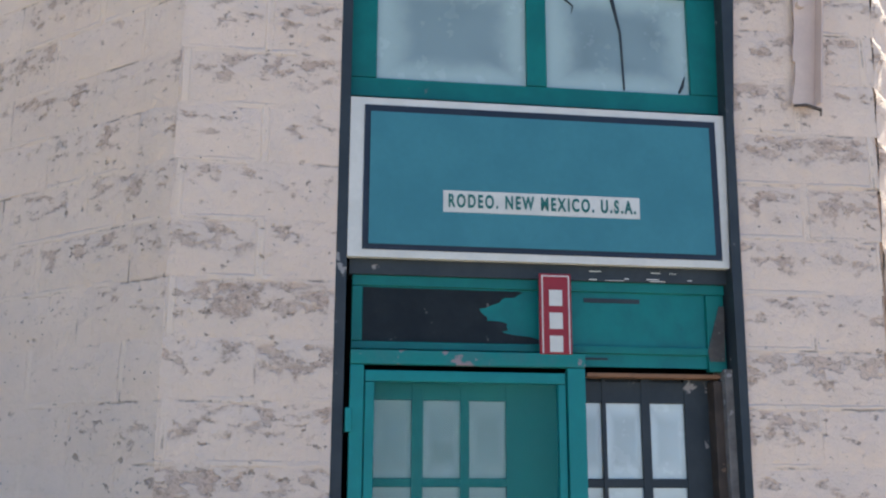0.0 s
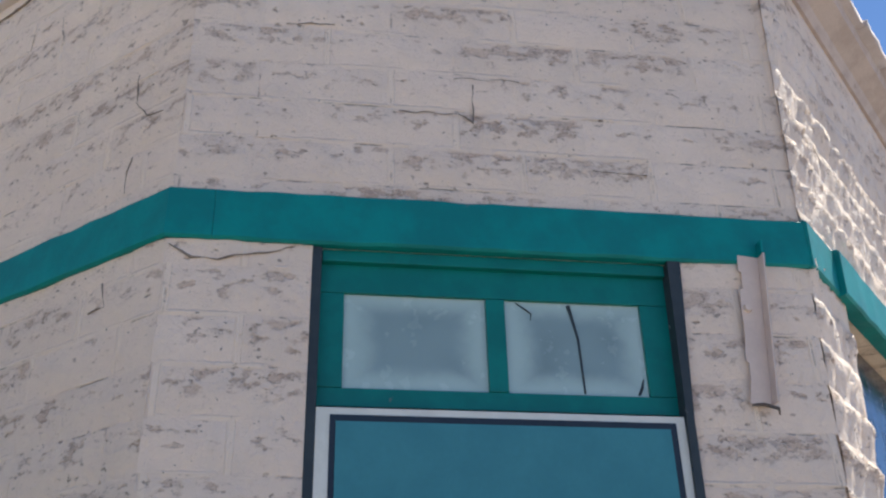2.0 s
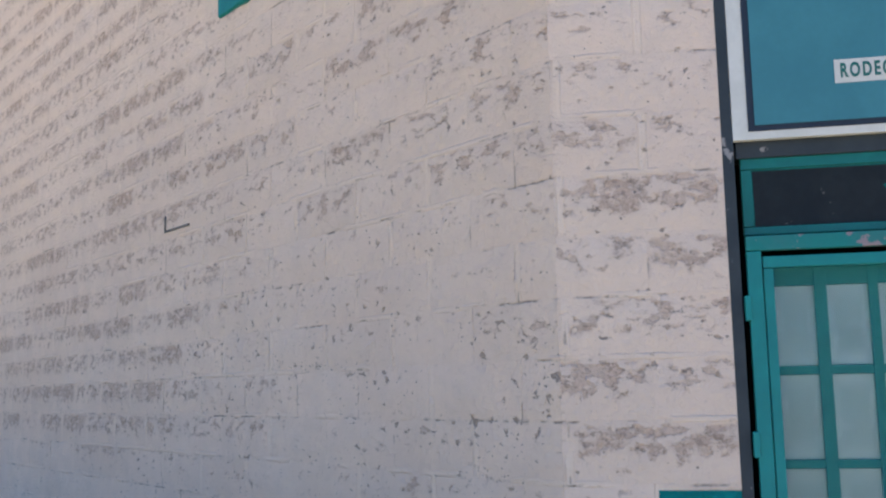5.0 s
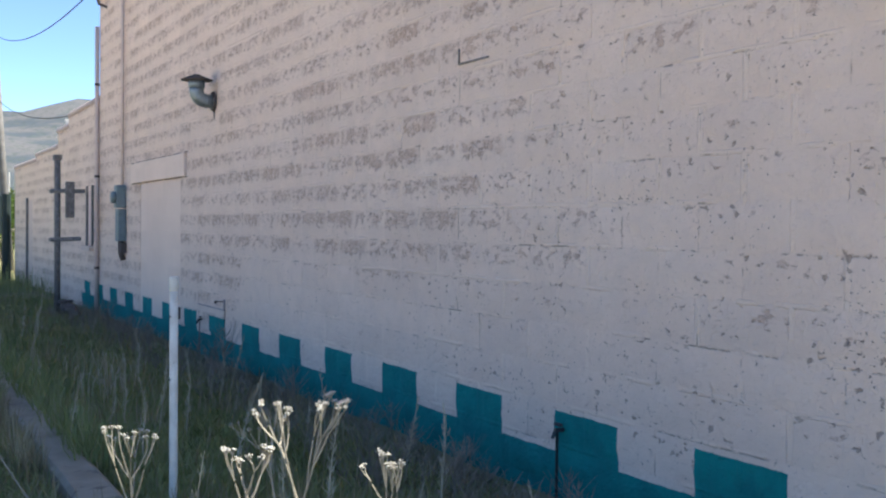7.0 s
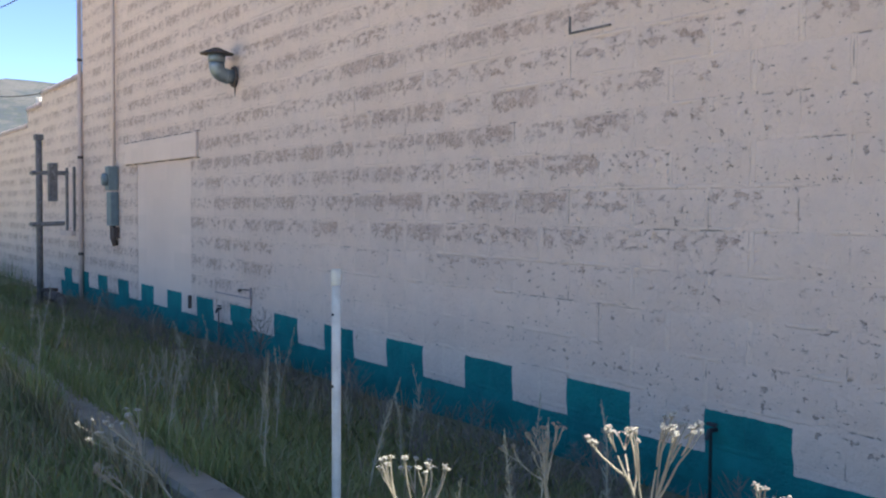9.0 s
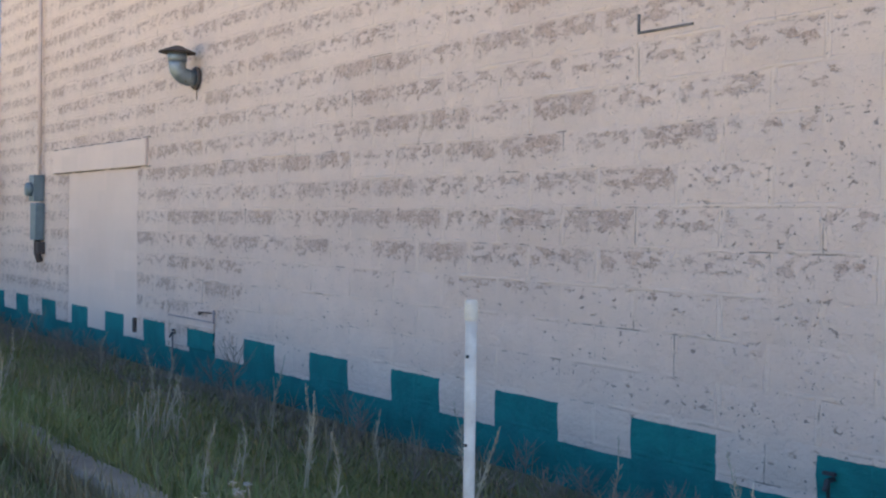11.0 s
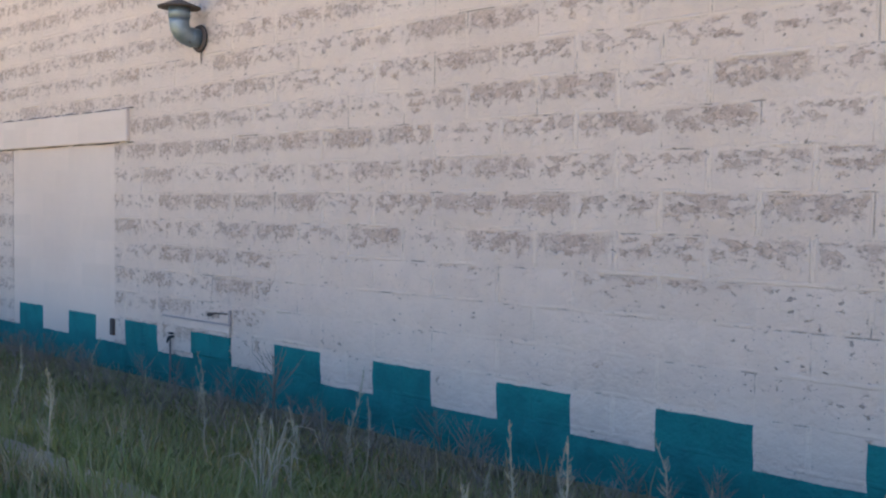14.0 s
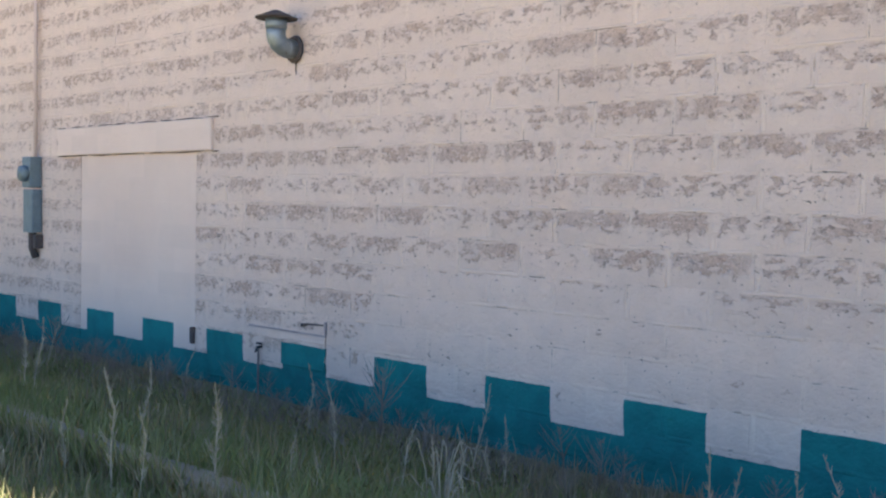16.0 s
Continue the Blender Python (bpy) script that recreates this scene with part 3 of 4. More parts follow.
crack(wall_south, HERE, [(3.785, 5.181), (3.835, 4.985)])
crack(wall_south, HERE, [(4.43, 3.457), (4.464, 3.344), (4.37, 3.341)])
crack(wall_south, HERE, [(3.12, 5.44), (3.39, 5.46), (3.54, 5.50)], 0.008)
crack(wall_south, HERE, [(3.57, 5.52), (3.79, 5.497), (3.98, 5.519)], 0.009)


# ---------------------------------------------------------------- teal band
def ledge_strip(a, b, rnd, proud=0.028):
    """A hand-plastered ledge with slightly wavy edges."""
    bm = bmesh.new()
    n = max(1, int((b - a) / 0.11))
    rings = []
    for i in range(n + 1):
        u = a + (b - a) * i / n
        w, f, g = (0.0 if i in (0, n) else rnd.uniform(-0.004, 0.004) for _ in range(3))
        rings.append([bm.verts.new((u, y, z)) for y, z in ((0.02, 3.553), (0.012 - proud + f * 0.5, 3.553 + w), (f * 0.5 - proud, 3.562 + w), (f * 0.5 - proud, 3.768 + g), (0.012 - proud + f * 0.5, 3.778 + g), (0.02, 3.778))])
    for r, q in zip(rings, rings[1:]):
        for k in range(6):
            bm.faces.new((r[k], r[(k + 1) % 6], q[(k + 1) % 6], q[k]))
    bm.faces.new(rings[0]), bm.faces.new(rings[-1][::-1])
    bmesh.ops.recalc_face_normals(bm, faces=bm.faces)
    return bm


def band(name, m, u0, u1, joints, proud=0.028):
    ob = thing(name, "teal-painted ledge band above the door and windows", "band", m, kind="structure")
    rnd = random.Random(hash_of(name))
    cut = [u0] + joints + [u1]
    for a, b in zip(cut, cut[1:]):
        part("ledge", ledge_strip(a, b - (0.0015 if b != u1 else 0.0), rnd, proud), mat_teal, ob)
    return ob


band("trim_band_south", Matrix(), 2.24, XC + 0.0105, [3.4])
band("trim_band_corner", CH, -0.0105, WIDE + 0.010, [0.17])
band("trim_band_turn", EAST, -0.012, 0.33, [], 0.034)
band("trim_band_east", EAST, 0.332, 8.0, [3.0], 0.062)


# ---------------------------------------------------------------- corner doorway
def deep(s, z, d):
    """Where a place on the wall plane seen from the street lies on a plane d further in."""
    k = 1 + d / 3.42
    return 0.46 + (s - 0.46) * k, 1.55 + (z - 1.55) * k


def slab(s0, s1, z0, z1, d, thick=0.03, bevel=0.003):
    """A flat board whose face is d behind the wall plane."""
    a, b = deep(s0, z0, d)
    e, f = deep(s1, z1, d)
    return boxed(a, e, d, d + thick, b, f, bevel)


def at_corner(name, label, category, kind="", group=""):
    return thing(name, label, category, CH, group, kind)


frame_ob = at_corner("door_frame", "black-painted wooden frame of the corner doorway, flaking", "door frame", "structure")
part("jamb", boxed(O0, 0.592, 0.0, 0.16, -0.2, OTOP - 0.004, 0.004), mat_black, frame_ob)
part("jamb", prism([(1.952, -0.2), (1.972, -0.2), (1.985, 1.6), (2.0, 2.88), (2.040, OTOP - 0.004), (1.985, OTOP - 0.004), (1.957, 2.3)], -0.019, 0.16), mat_black, frame_ob)
part("head", boxed(0.594, 1.983, 0.02, 0.16, 3.50, OTOP - 0.004, 0.004), mat_green, frame_ob)
part("rail", slab(0.60, 1.965, 2.250, 2.306, 0.035, 0.10), mat_black, frame_ob)

chips = bmesh.new()
rnd = random.Random(17)
for _ in range(11):
    s0, ln = rnd.uniform(0.62, 1.90), rnd.uniform(0.015, 0.06)
    a, b = deep(s0, 2.253 + rnd.choice((0.0, 0.006, 0.03)), 0.033), deep(s0 + ln, 2.257 + 0.004 * rnd.random(), 0.033)
    box(chips, a[0], b[0], 0.033, 0.036, a[1], a[1] + rnd.uniform(0.0015, 0.004))
part("chip", chips, mat_white, frame_ob, "flaked white chips on the black rail")

window_ob = at_corner("window_1", "green transom window, two panes with painted sky reflection, one cracked", "window", "structure")
D = 0.05
part("window_frame", slab(0.585, 2.0, 3.352, 3.49, D), mat_green, window_ob)
part("window_frame", slab(0.59, 1.975, 2.893, 2.964, D), mat_green, window_ob)
part("window_frame", slab(0.588, 0.681, 2.966, 3.350, D), mat_green, window_ob)
part("window_frame", slab(1.847, 1.985, 2.966, 3.350, D), mat_green, window_ob)
part("mullion", slab(1.228, 1.302, 2.966, 3.350, D - 0.004), mat_green, window_ob)
part("pane", slab(0.679, 1.230, 2.962, 3.352, D + 0.016, 0.006, 0), mat_pane, window_ob)
cracked = part("pane", slab(1.300, 1.850, 2.962, 3.352, D + 0.016, 0.006, 0), mat_pane, window_ob)
bm = bmesh.new()
pts = [(1.555, 3.34), (1.568, 3.28), (1.584, 3.20), (1.588, 3.10), (1.592, 2.975)]
tube(bm, [(deep(s, z, D + 0.014)[0], D + 0.014, deep(s, z, D)[1]) for s, z in pts], [0.009, 0.006, 0.005, 0.0045, 0.004], 5)
tube(bm, [(deep(s, z, D + 0.014)[0], D + 0.014, deep(s, z, D)[1]) for s, z in ((1.802, 2.975), (1.815, 3.0), (1.826, 3.04))], [0.005, 0.006, 0.002], 5)
tube(bm, [(deep(s, z, D + 0.014)[0], D + 0.014, deep(s, z, D)[1]) for s, z in ((1.345, 3.345), (1.38, 3.32), (1.405, 3.30), (1.40, 3.27))], [0.002, 0.004, 0.003, 0.001], 5)
part("crack", bm, mat_black, cracked, "dark crack across the pane")

sign = at_corner("sign_board", "blue sign board with white border, black line and a lettered strip", "sign")
part("board", slab(0.592, 1.968, 2.310, 2.889, 0.0, 0.03), mat_white, sign, "white-painted border board")
part("line", slab(0.642, 1.932, 2.338, 2.862, -0.003, 0.004, 0), mat_navy, sign, "black painted line")
part("field", slab(0.664, 1.908, 2.358, 2.838, -0.006, 0.004, 0), mat_blue, sign, "blue painted field")
strip = part("strip", slab(0.922, 1.632, 2.480, 2.558, -0.008, 0.003, 0), mat_white, sign, "white strip")
cu = bpy.data.curves.new("lettering", "FONT")
cu.body = "RODEO. NEW MEXICO. U.S.A."
cu.size, cu.align_x, cu.align_y, cu.extrude = 0.062, "CENTER", "CENTER", 0.0006
cu.offset = 0.0021
cu.space_character = 1.34
tmp = bpy.data.objects.new("lettering", cu)
scene.collection.objects.link(tmp)
bpy.context.view_layer.update()
me = bpy.data.meshes.new_from_object(tmp.evaluated_get(bpy.context.evaluated_depsgraph_get()))
bpy.data.objects.remove(tmp)
me.materials.clear()
me.materials.append(mat_letter)
xs = [v.co.x for v in me.vertices]
ys = [v.co.y for v in me.vertices]
wide, high = max(xs) - min(xs), max(ys) - min(ys)
text = new("lettering", me)
text.parent = strip
text.matrix_basis = pose(1.277, -0.0095, 2.519, 90) @ Matrix.Diagonal((0.675 / wide, 0.050 / high, 1, 1)) @ Matrix.Translation((-(max(xs) + min(xs)) / 2, -(max(ys) + min(ys)) / 2, 0))
tagged(text, "dark green capital letters")

panel = at_corner("door_panel", "green framed panel over the door, half painted black", "panel")
D = 0.05
part("panel_frame", slab(0.612, 1.93, 2.212, 2.249, D), mat_green, panel)
part("panel_frame", slab(0.612, 1.905, 1.996, 2.022, D), mat_green, panel)
part("panel_frame", slab(0.612, 0.646, 2.024, 2.210, D), mat_green, panel)
part("panel_frame", slab(1.86, 1.925, 1.94, 2.210, D), mat_green, panel)
part("infill", slab(0.644, 1.862, 1.95, 2.214, D + 0.014, 0.01, 0), mat_infill, panel)
bm = bmesh.new()
rag = random.Random(3)
outl = [(0.650, 2.207), (1.19, 2.206)]
for a, b in (((1.21, 2.200), (1.13, 2.175)), ((1.13, 2.175), (1.045, 2.14)), ((1.045, 2.14), (1.08, 2.105)), ((1.08, 2.105), (1.15, 2.088)), ((1.15, 2.088), (1.13, 2.06)), ((1.13, 2.06), (1.256, 2.045))):
    outl += [(a[0] + (b[0] - a[0]) * f / 4 + rag.uniform(-0.012, 0.012), a[1] + (b[1] - a[1]) * f / 4 + rag.uniform(-0.004, 0.004)) for f in range(4)]
outl += [(1.258, 2.040), (1.258, 2.025), (0.650, 2.022)]
bm.faces.new([bm.verts.new((deep(s, z, D)[0], D + 0.012, deep(s, z, D)[1])) for s, z in outl])
bmesh.ops.solidify(bm, geom=bm.faces[:], thickness=0.001)
part("black_coat", bm, mat_black, panel, "ragged coat of black paint")
bm = bmesh.new()
for s0, s1, z0, z1 in ((1.42, 1.62, 2.175, 2.19), (1.38, 1.50, 1.975, 1.982)):
    a, b = deep(s0, z0, D), deep(s1, z1, D)
    box(bm, a[0], b[0], D + 0.0105, D + 0.013, a[1], b[1])
part("brush_mark", bm, mat_black, panel)
bm = bmesh.new()
bm.faces.new([bm.verts.new((deep(s, z, D)[0], D - 0.004, deep(s, z, D)[1])) for s, z in ((1.905, 2.17), (1.925, 2.17), (1.918, 1.975), (1.862, 1.975), (1.858, 2.01))])
bmesh.ops.solidify(bm, geom=bm.faces[:], thickness=0.003)
part("patch", bm, mat_greywood, panel, "pale bare corner patch")

plaque = at_corner("number_plaque", "red enamel plaque with white border and three white bars", "plaque")
plate = part("plate", slab(1.258, 1.372, 1.990, 2.272, -0.004, 0.01, 0.003), mat_red, plaque)
bm = bmesh.new()
for s0, s1, z0, z1 in ((1.266, 1.364, 2.260, 2.264), (1.266, 1.270, 1.992, 2.260), (1.360, 1.364, 1.992, 2.260)):
    box(bm, s0, s1, -0.0055, -0.0035, z0, z1)
part("border", bm, mat_white, plate, "thin white border")
for zc in (2.185, 2.105, 2.025):
    part("bar", boxed(1.292, 1.338, -0.006, -0.0035, zc - 0.028, zc + 0.028), mat_white, plate, "white bar")

# the two leaves behind, then the screen door
D = 0.13
for name, s0, s1, cols, mt, lab in (("door_1", 0.655, 1.36, (0.694, 0.857, 1.012), mat_screen_teal, "green wooden glazed door leaf with small panes"), ("door_2", 1.362, 1.875, (1.345, 1.484, 1.639), mat_black, "black-painted glazed door leaf with small panes")):
    leaf = at_corner(name, lab, "door", "structure")
    part("backing", slab(s0, s1, -0.1, 1.925, D + 0.012, 0.03, 0), mt, leaf)
    pw = 0.125
    for r, (z0, z1) in enumerate(((1.575, 1.826), (1.285, 1.545), (0.99, 1.255))):
        for cx in cols:
            if cx >= s0 - 0.02:
                part("pane", slab(max(cx, s0), cx + pw, z0, z1, D + 0.004, 0.006, 0), mat_curtained, leaf)
    xs = [s0] + [q for cx in cols for q in (cx, cx + pw)] + [s1]
    for a, b in zip(xs[::2], xs[1::2]):
        if b - a > 0.01:
            part("stile", slab(a, b, 0.0, 1.92, D - 0.012, 0.022, 0.002), mt, leaf)
    for z0, z1 in ((1.828, 1.90), (1.547, 1.573), (1.257, 1.283), (0.3, 0.985)):
        part("rail", slab(s0, s1, z0, z1, D - 0.009, 0.018, 0.002), mt, leaf)
head = part("trim_door_head", slab(1.42, 1.90, 1.916, 1.930, 0.06, 0.06), mat_wood, None)
head.matrix_basis = CH
tagged(head, "bare wood strip over the door leaf", "trim", kind="structure")
stop = part("trim_door_stop", slab(1.872, 1.905, 0.0, 1.908, 0.06, 0.07), mat_darkwood, None)
stop.matrix_basis = CH
tagged(stop, "dark worn wooden door stop", "trim", kind="structure")
board = part("weathered_board", slab(1.915, 1.958, 0.0, 1.95, 0.03, 0.05, 0.004), mat_greywood, None)
board.matrix_basis = CH
tagged(board, "split grey weathered board beside the door", "board")

screen = at_corner("screen_door", "teal-painted wooden screen door, scuffed along the top rail", "screen door")
D = 0.0
part("top_rail", slab(0.612, 1.417, 1.945, 1.993, D, 0.035, 0.004), mat_scuffed, screen, "scuffed top rail with bare patches")
hung = part("stile", slab(0.612, 0.658, 0.05, 1.943, D + 0.002, 0.035, 0.004), mat_screen_teal, screen)
part("stile", slab(1.352, 1.415, 0.05, 1.943, D + 0.002, 0.035, 0.004), mat_screen_teal, screen)
part("inner_rail", slab(0.662, 1.345, 1.888, 1.925, D + 0.008, 0.02, 0.003), mat_screen_teal, screen)
part("inner_stile", slab(0.662, 0.693, 0.3, 1.886, D + 0.008, 0.02, 0.003), mat_screen_teal, screen)
part("inner_stile", slab(1.318, 1.345, 0.3, 1.886, D + 0.008, 0.02, 0.003), mat_screen_teal, screen)
part("bottom_rail", slab(0.662, 1.345, 0.05, 0.298, D + 0.006, 0.03, 0.003), mat_screen_teal, screen)
part("wire_mesh", slab(0.690, 1.320, 0.3, 1.892, D + 0.022, 0.001, 0), mat_mesh, screen, "fine green insect screen")
for zc in (1.76, 1.33):
    part("hinge", boxed(0.598, 0.618, -0.012, 0.02, zc - 0.04, zc + 0.04, 0.004), mat_screen_teal, hung)

angle = at_corner("angle_iron", "pink-painted steel angle bracket bolted to the block wall", "bracket")
m = pose(2.315, -0.022, 3.26, 0, 5.4, 0)
rnd = random.Random(4)
rim = [(0.030, -0.325), (0.030, 0.325), (-0.056, 0.325)]
z = 0.325
while z > -0.22:
    x = -0.058 + rnd.choice((0.0, 0.004, 0.012))
    e = z - rnd.uniform(0.05, 0.13)
    rim += [(x, z - 0.004), (x, e)]
    z = e
rim.append((-0.056, -0.325))
iron = part("angle", prism(rim, -0.006, 0.0), mat_pink, angle)
part("flange", boxed(0.031, 0.038, -0.055, 0.0, -0.325, 0.325, 0.002), mat_pink, iron)
iron.matrix_basis = m
bm = bmesh.new()
bmesh.ops.create_cone(bm, cap_ends=True, segments=6, radius1=0.018, radius2=0.016, depth=0.02, matrix=pose(-0.035, -0.014, 0.08, 90))
part("bolt", bm, mat_pink, iron)
bm = bmesh.new()
tube(bm, [(-0.05, -0.006, -0.333), (-0.01, -0.022, -0.331), (0.045, -0.03, -0.345), (0.05, -0.02, -0.365)], [0.004, 0.007, 0.007, 0.004], 6)
part("rust_lip", bm, mat_rust, iron, "dark uneven lower end")
ob = part("tip", boxed(0.028, 0.038, -0.050, -0.004, 0.326, 0.39, 0.002), mat_teal, iron, "teal-painted upper tip")

shop = thing("window_2", "wide dark shop window under the teal band", "window", EAST, kind="structure")
part("pane", boxed(PIER + 0.04, 5.96, 0.10, 0.11, 0.79, 3.545), mat_glass, shop)
part("window_frame", boxed(PIER + 0.002, PIER + 0.039, 0.06, 0.16, 0.752, 3.552, 0.004), mat_teal, shop)
part("window_sill", boxed(PIER + 0.04, 5.96, 0.02, 0.16, 0.752, 0.788, 0.004), mat_teal, shop)
part("mullion", boxed(2.9, 2.96, 0.08, 0.098, 0.79, 3.545, 0.004), mat_teal, shop)
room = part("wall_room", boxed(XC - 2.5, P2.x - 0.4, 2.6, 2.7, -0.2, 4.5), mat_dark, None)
tagged(room, "added near-black sheet for the unlit interior", "wall", kind="structure")

# ---------------------------------------------------------------- things on the long wall
blind = thing("door_3", "walled-up doorway panel painted cream, teal squares at its foot", "door", kind="structure")
part("panel", boxed(DOOR_X0 + 0.004, DOOR_X1 - 0.004, 0.002, 0.02, -0.2, DOOR_TOP - 0.002), mat_plain, blind)
lintel = thing("lintel", "heavy cream-painted lintel with cracked edges over the walled-up door", "lintel", kind="structure")
part("beam", boxed(-7.15, -4.50, -0.035, 0.02, DOOR_TOP + 0.004, 2.298, 0.012), mat_plain, lintel)
rnd = random.Random(12)
for z in (2.024, 2.302):
    bm = bmesh.new()
    x = -7.2
    while x < -4.45:
        ln = 0.1 + 0.5 * rnd.random()
        tube(bm, [(x, -0.016, z + 0.006 * rnd.random()), (x + ln / 2, -0.02, z + 0.008 * rnd.random()), (min(x + ln, -4.4), -0.016, z + 0.006 * rnd.random())], [0.002, 0.0055, 0.002], 5)
        x += ln + 0.12 * rnd.random()
    part("crack", bm, mat_rust, lintel, "dark open crack")

vent = thing("flue_elbow", "galvanised flue elbow with a flat cone cap through the wall", "flue", pose(-3.45, 0, 2.755) @ Matrix.Diagonal((0.88, 0.95, 0.90, 1)))
pts = [(0, 0.0, 0)] + [(0, -0.10 - 0.10 * math.sin(a), 0.10 - 0.10 * math.cos(a)) for a in (0, 0.4, 0.8, 1.2, 1.5708)] + [(0, -0.2, 0.15)]
elbow = part("elbow", tube(bmesh.new(), pts, 0.078, 14), mat_zinc, vent, smooth=True)
riser = part("pipe", tube(bmesh.new(), [(0, -0.2, 0.14), (0, -0.2, 0.225)], 0.086, 14), mat_zinc, vent, smooth=True)
bm = bmesh.new()
bmesh.ops.create_cone(bm, cap_ends=True, segments=16, radius1=0.165, radius2=0.03, depth=0.06, matrix=pose(0, -0.2, 0.26))
tube(bm, [(0, -0.2, 0.222), (0, -0.2, 0.232)], 0.168, 16)
part("cap", bm, mat_rust, riser, "weathered rain cap")
for q, d in (((0, -0.2, 0.15), (0, 0, 0.012)), ((0, -0.171, 0.029), (0, 0.008, 0.008)), ((0, -0.10, 0.0), (0, 0.012, 0))):
    part("seam", tube(bmesh.new(), [Vector(q) - Vector(d) / 2, Vector(q) + Vector(d) / 2], 0.083, 16), mat_zinc, elbow, "raised seam ring", True)
part("drip", tube(bmesh.new(), [(0.02, -0.016, -0.10), (0.022, -0.018, -0.16), (0.02, -0.016, -0.21)], [0.007, 0.005, 0.002], 5), mat_rust, elbow, "rusty drip mark below the collar")
bm = bmesh.new()
bmesh.ops.create_cone(bm, cap_ends=True, segments=18, radius1=0.115, radius2=0.105, depth=0.02, matrix=pose(0, -0.026, 0, 90))
part("collar", bm, mat_rust, elbow, "dark wall collar", True)

meter = thing("meter_box", "blue-grey electric meter box with conduit on the wall", "meter box", pose(-7.62, 0, 0))
upper = part("upper_box", boxed(-0.09, 0.085, -0.14, -0.012, 1.72, 2.03, 0.012), mat_meter, meter)
part("lower_box", boxed(-0.105, 0.10, -0.12, -0.012, 1.26, 1.70, 0.012), mat_meter, meter)
bm = bmesh.new()
bmesh.ops.create_cone(bm, cap_ends=True, segments=14, radius1=0.085, radius2=0.08, depth=0.06, matrix=pose(0, -0.165, 1.86, 90))
part("dial", bm, mat_meter, upper, "round meter glass", True)
part("conduit", tube(bmesh.new(), [(0.02, -0.05, 2.02), (0.02, -0.05, 3.4), (0.02, -0.05, roof_z(-7.6) - 0.02)], 0.021, 8), mat_pink, meter, "cream-painted riser pipe", True)
part("tail_pipe", tube(bmesh.new(), [(-0.02, -0.06, 1.265), (-0.02, -0.06, 1.1), (0.0, -0.03, 1.0)], 0.04, 8), mat_rust, meter, "dark lower pipe", True)
part("bracket", boxed(0.05, 0.115, -0.09, -0.01, 1.10, 1.24, 0.006), mat_rust, meter)

down = thing("down_pipe", "cream-painted drain pipe at the end of the tall wall", "pipe", pose(TALL_END + 0.02, -0.045, 0))
part("pipe", tube(bmesh.new(), [(0, 0, 0.0), (0.0, 0, 2.0), (0.0, 0, 4.5)], 0.032, 10), mat_pink, down, smooth=True)
for z in (0.8, 2.2, 3.6):
    part("strap", tube(bmesh.new(), [(0, 0, z), (0, 0, z + 0.04)], 0.038, 10), mat_rust, down)

corner = part("angle_mark", box(boxed(1.52, 1.855, -0.014, -0.004, 2.464, 2.475), 1.52, 1.531, -0.0145, -0.003, 2.476, 2.56), mat_greywood, None)
tagged(corner, "L-shaped iron strip set in the wall, greyed for its shadow", "iron strip")

hatch = thing("wall_hatch", "small cream hatch with a dark cracked rim near the teal base", "hatch", pose(-3.5, 0, 0))
part("lid", boxed(-0.46, 0.45, -0.022, -0.012, 0.40, 0.645, 0.003), mat_long, hatch)
part("rim", boxed(-0.46, 0.46, -0.028, -0.010, 0.648, 0.660, 0.003), mat_cornice, hatch)
part("rim", boxed(0.447, 0.462, -0.028, -0.010, 0.664, 0.76, 0.003), mat_cornice, hatch)
part("latch", tube(bmesh.new(), [(0.20, -0.03, 0.715), (0.28, -0.035, 0.73), (0.44, -0.03, 0.735)], [0.016, 0.007, 0.005], 6), mat_rust, hatch)


def tap(name, x, z, label, riser):
    ob = thing(name, label, "tap", pose(x, 0, 0))
    part("pipe", tube(bmesh.new(), [(0, -0.05, -0.05), (0, -0.05, z)], 0.008, 6), riser, ob)
    bm = bmesh.new()
    tube(bm, [(0, -0.01, z), (0, -0.06, z), (0, -0.08, z - 0.04)], [0.011, 0.012, 0.009], 6)
    part("spout", bm, mat_black, ob)
    part("handle", boxed(-0.028, 0.028, -0.055, -0.035, z + 0.02, z + 0.036, 0.005), mat_black, ob)
    return ob


tap("wall_tap", -3.8, 0.50, "rusty garden tap on a thin riser by the wall", mat_greywood)
tap("wall_tap", 2.62, 0.48, "dark rusty tap on a thin riser against the teal base", mat_dim)
stub = part("pipe_stub", boxed(-4.79, -4.74, -0.03, 0.0, 0.42, 0.56, 0.008), mat_rust, None)
tagged(stub, "short rusty pipe stub at the doorway foot", "pipe")

win3 = thing("window_3", "tall narrow boarded window in the lower wall", "window", kind="structure")
part("board", boxed(-10.44, -9.93, 0.0, 0.013, 1.17, 2.07), mat_pink, win3)
part("window_frame", boxed(-10.46, -10.38, -0.03, 0.011, 1.14, 2.1, 0.006), mat_greywood, win3)
part("window_frame", boxed(-9.99, -9.91, -0.03, 0.011, 1.14, 2.1, 0.006), mat_greywood, win3)
part("window_sill", boxed(-10.6, -9.86, -0.08, 0.011, 1.07, 1.138, 0.006), mat_pink, win3)
door4 = thing("door_4", "narrow pale door in the lower wall", "door", kind="structure")
part("panel", boxed(-17.58, -16.92, 0.0, 0.013, 0.1, 2.0), mat_pink, door4)
part("frame", boxed(-17.62, -17.54, -0.05, 0.011, 0.1, 2.05, 0.006), mat_greywood, door4)

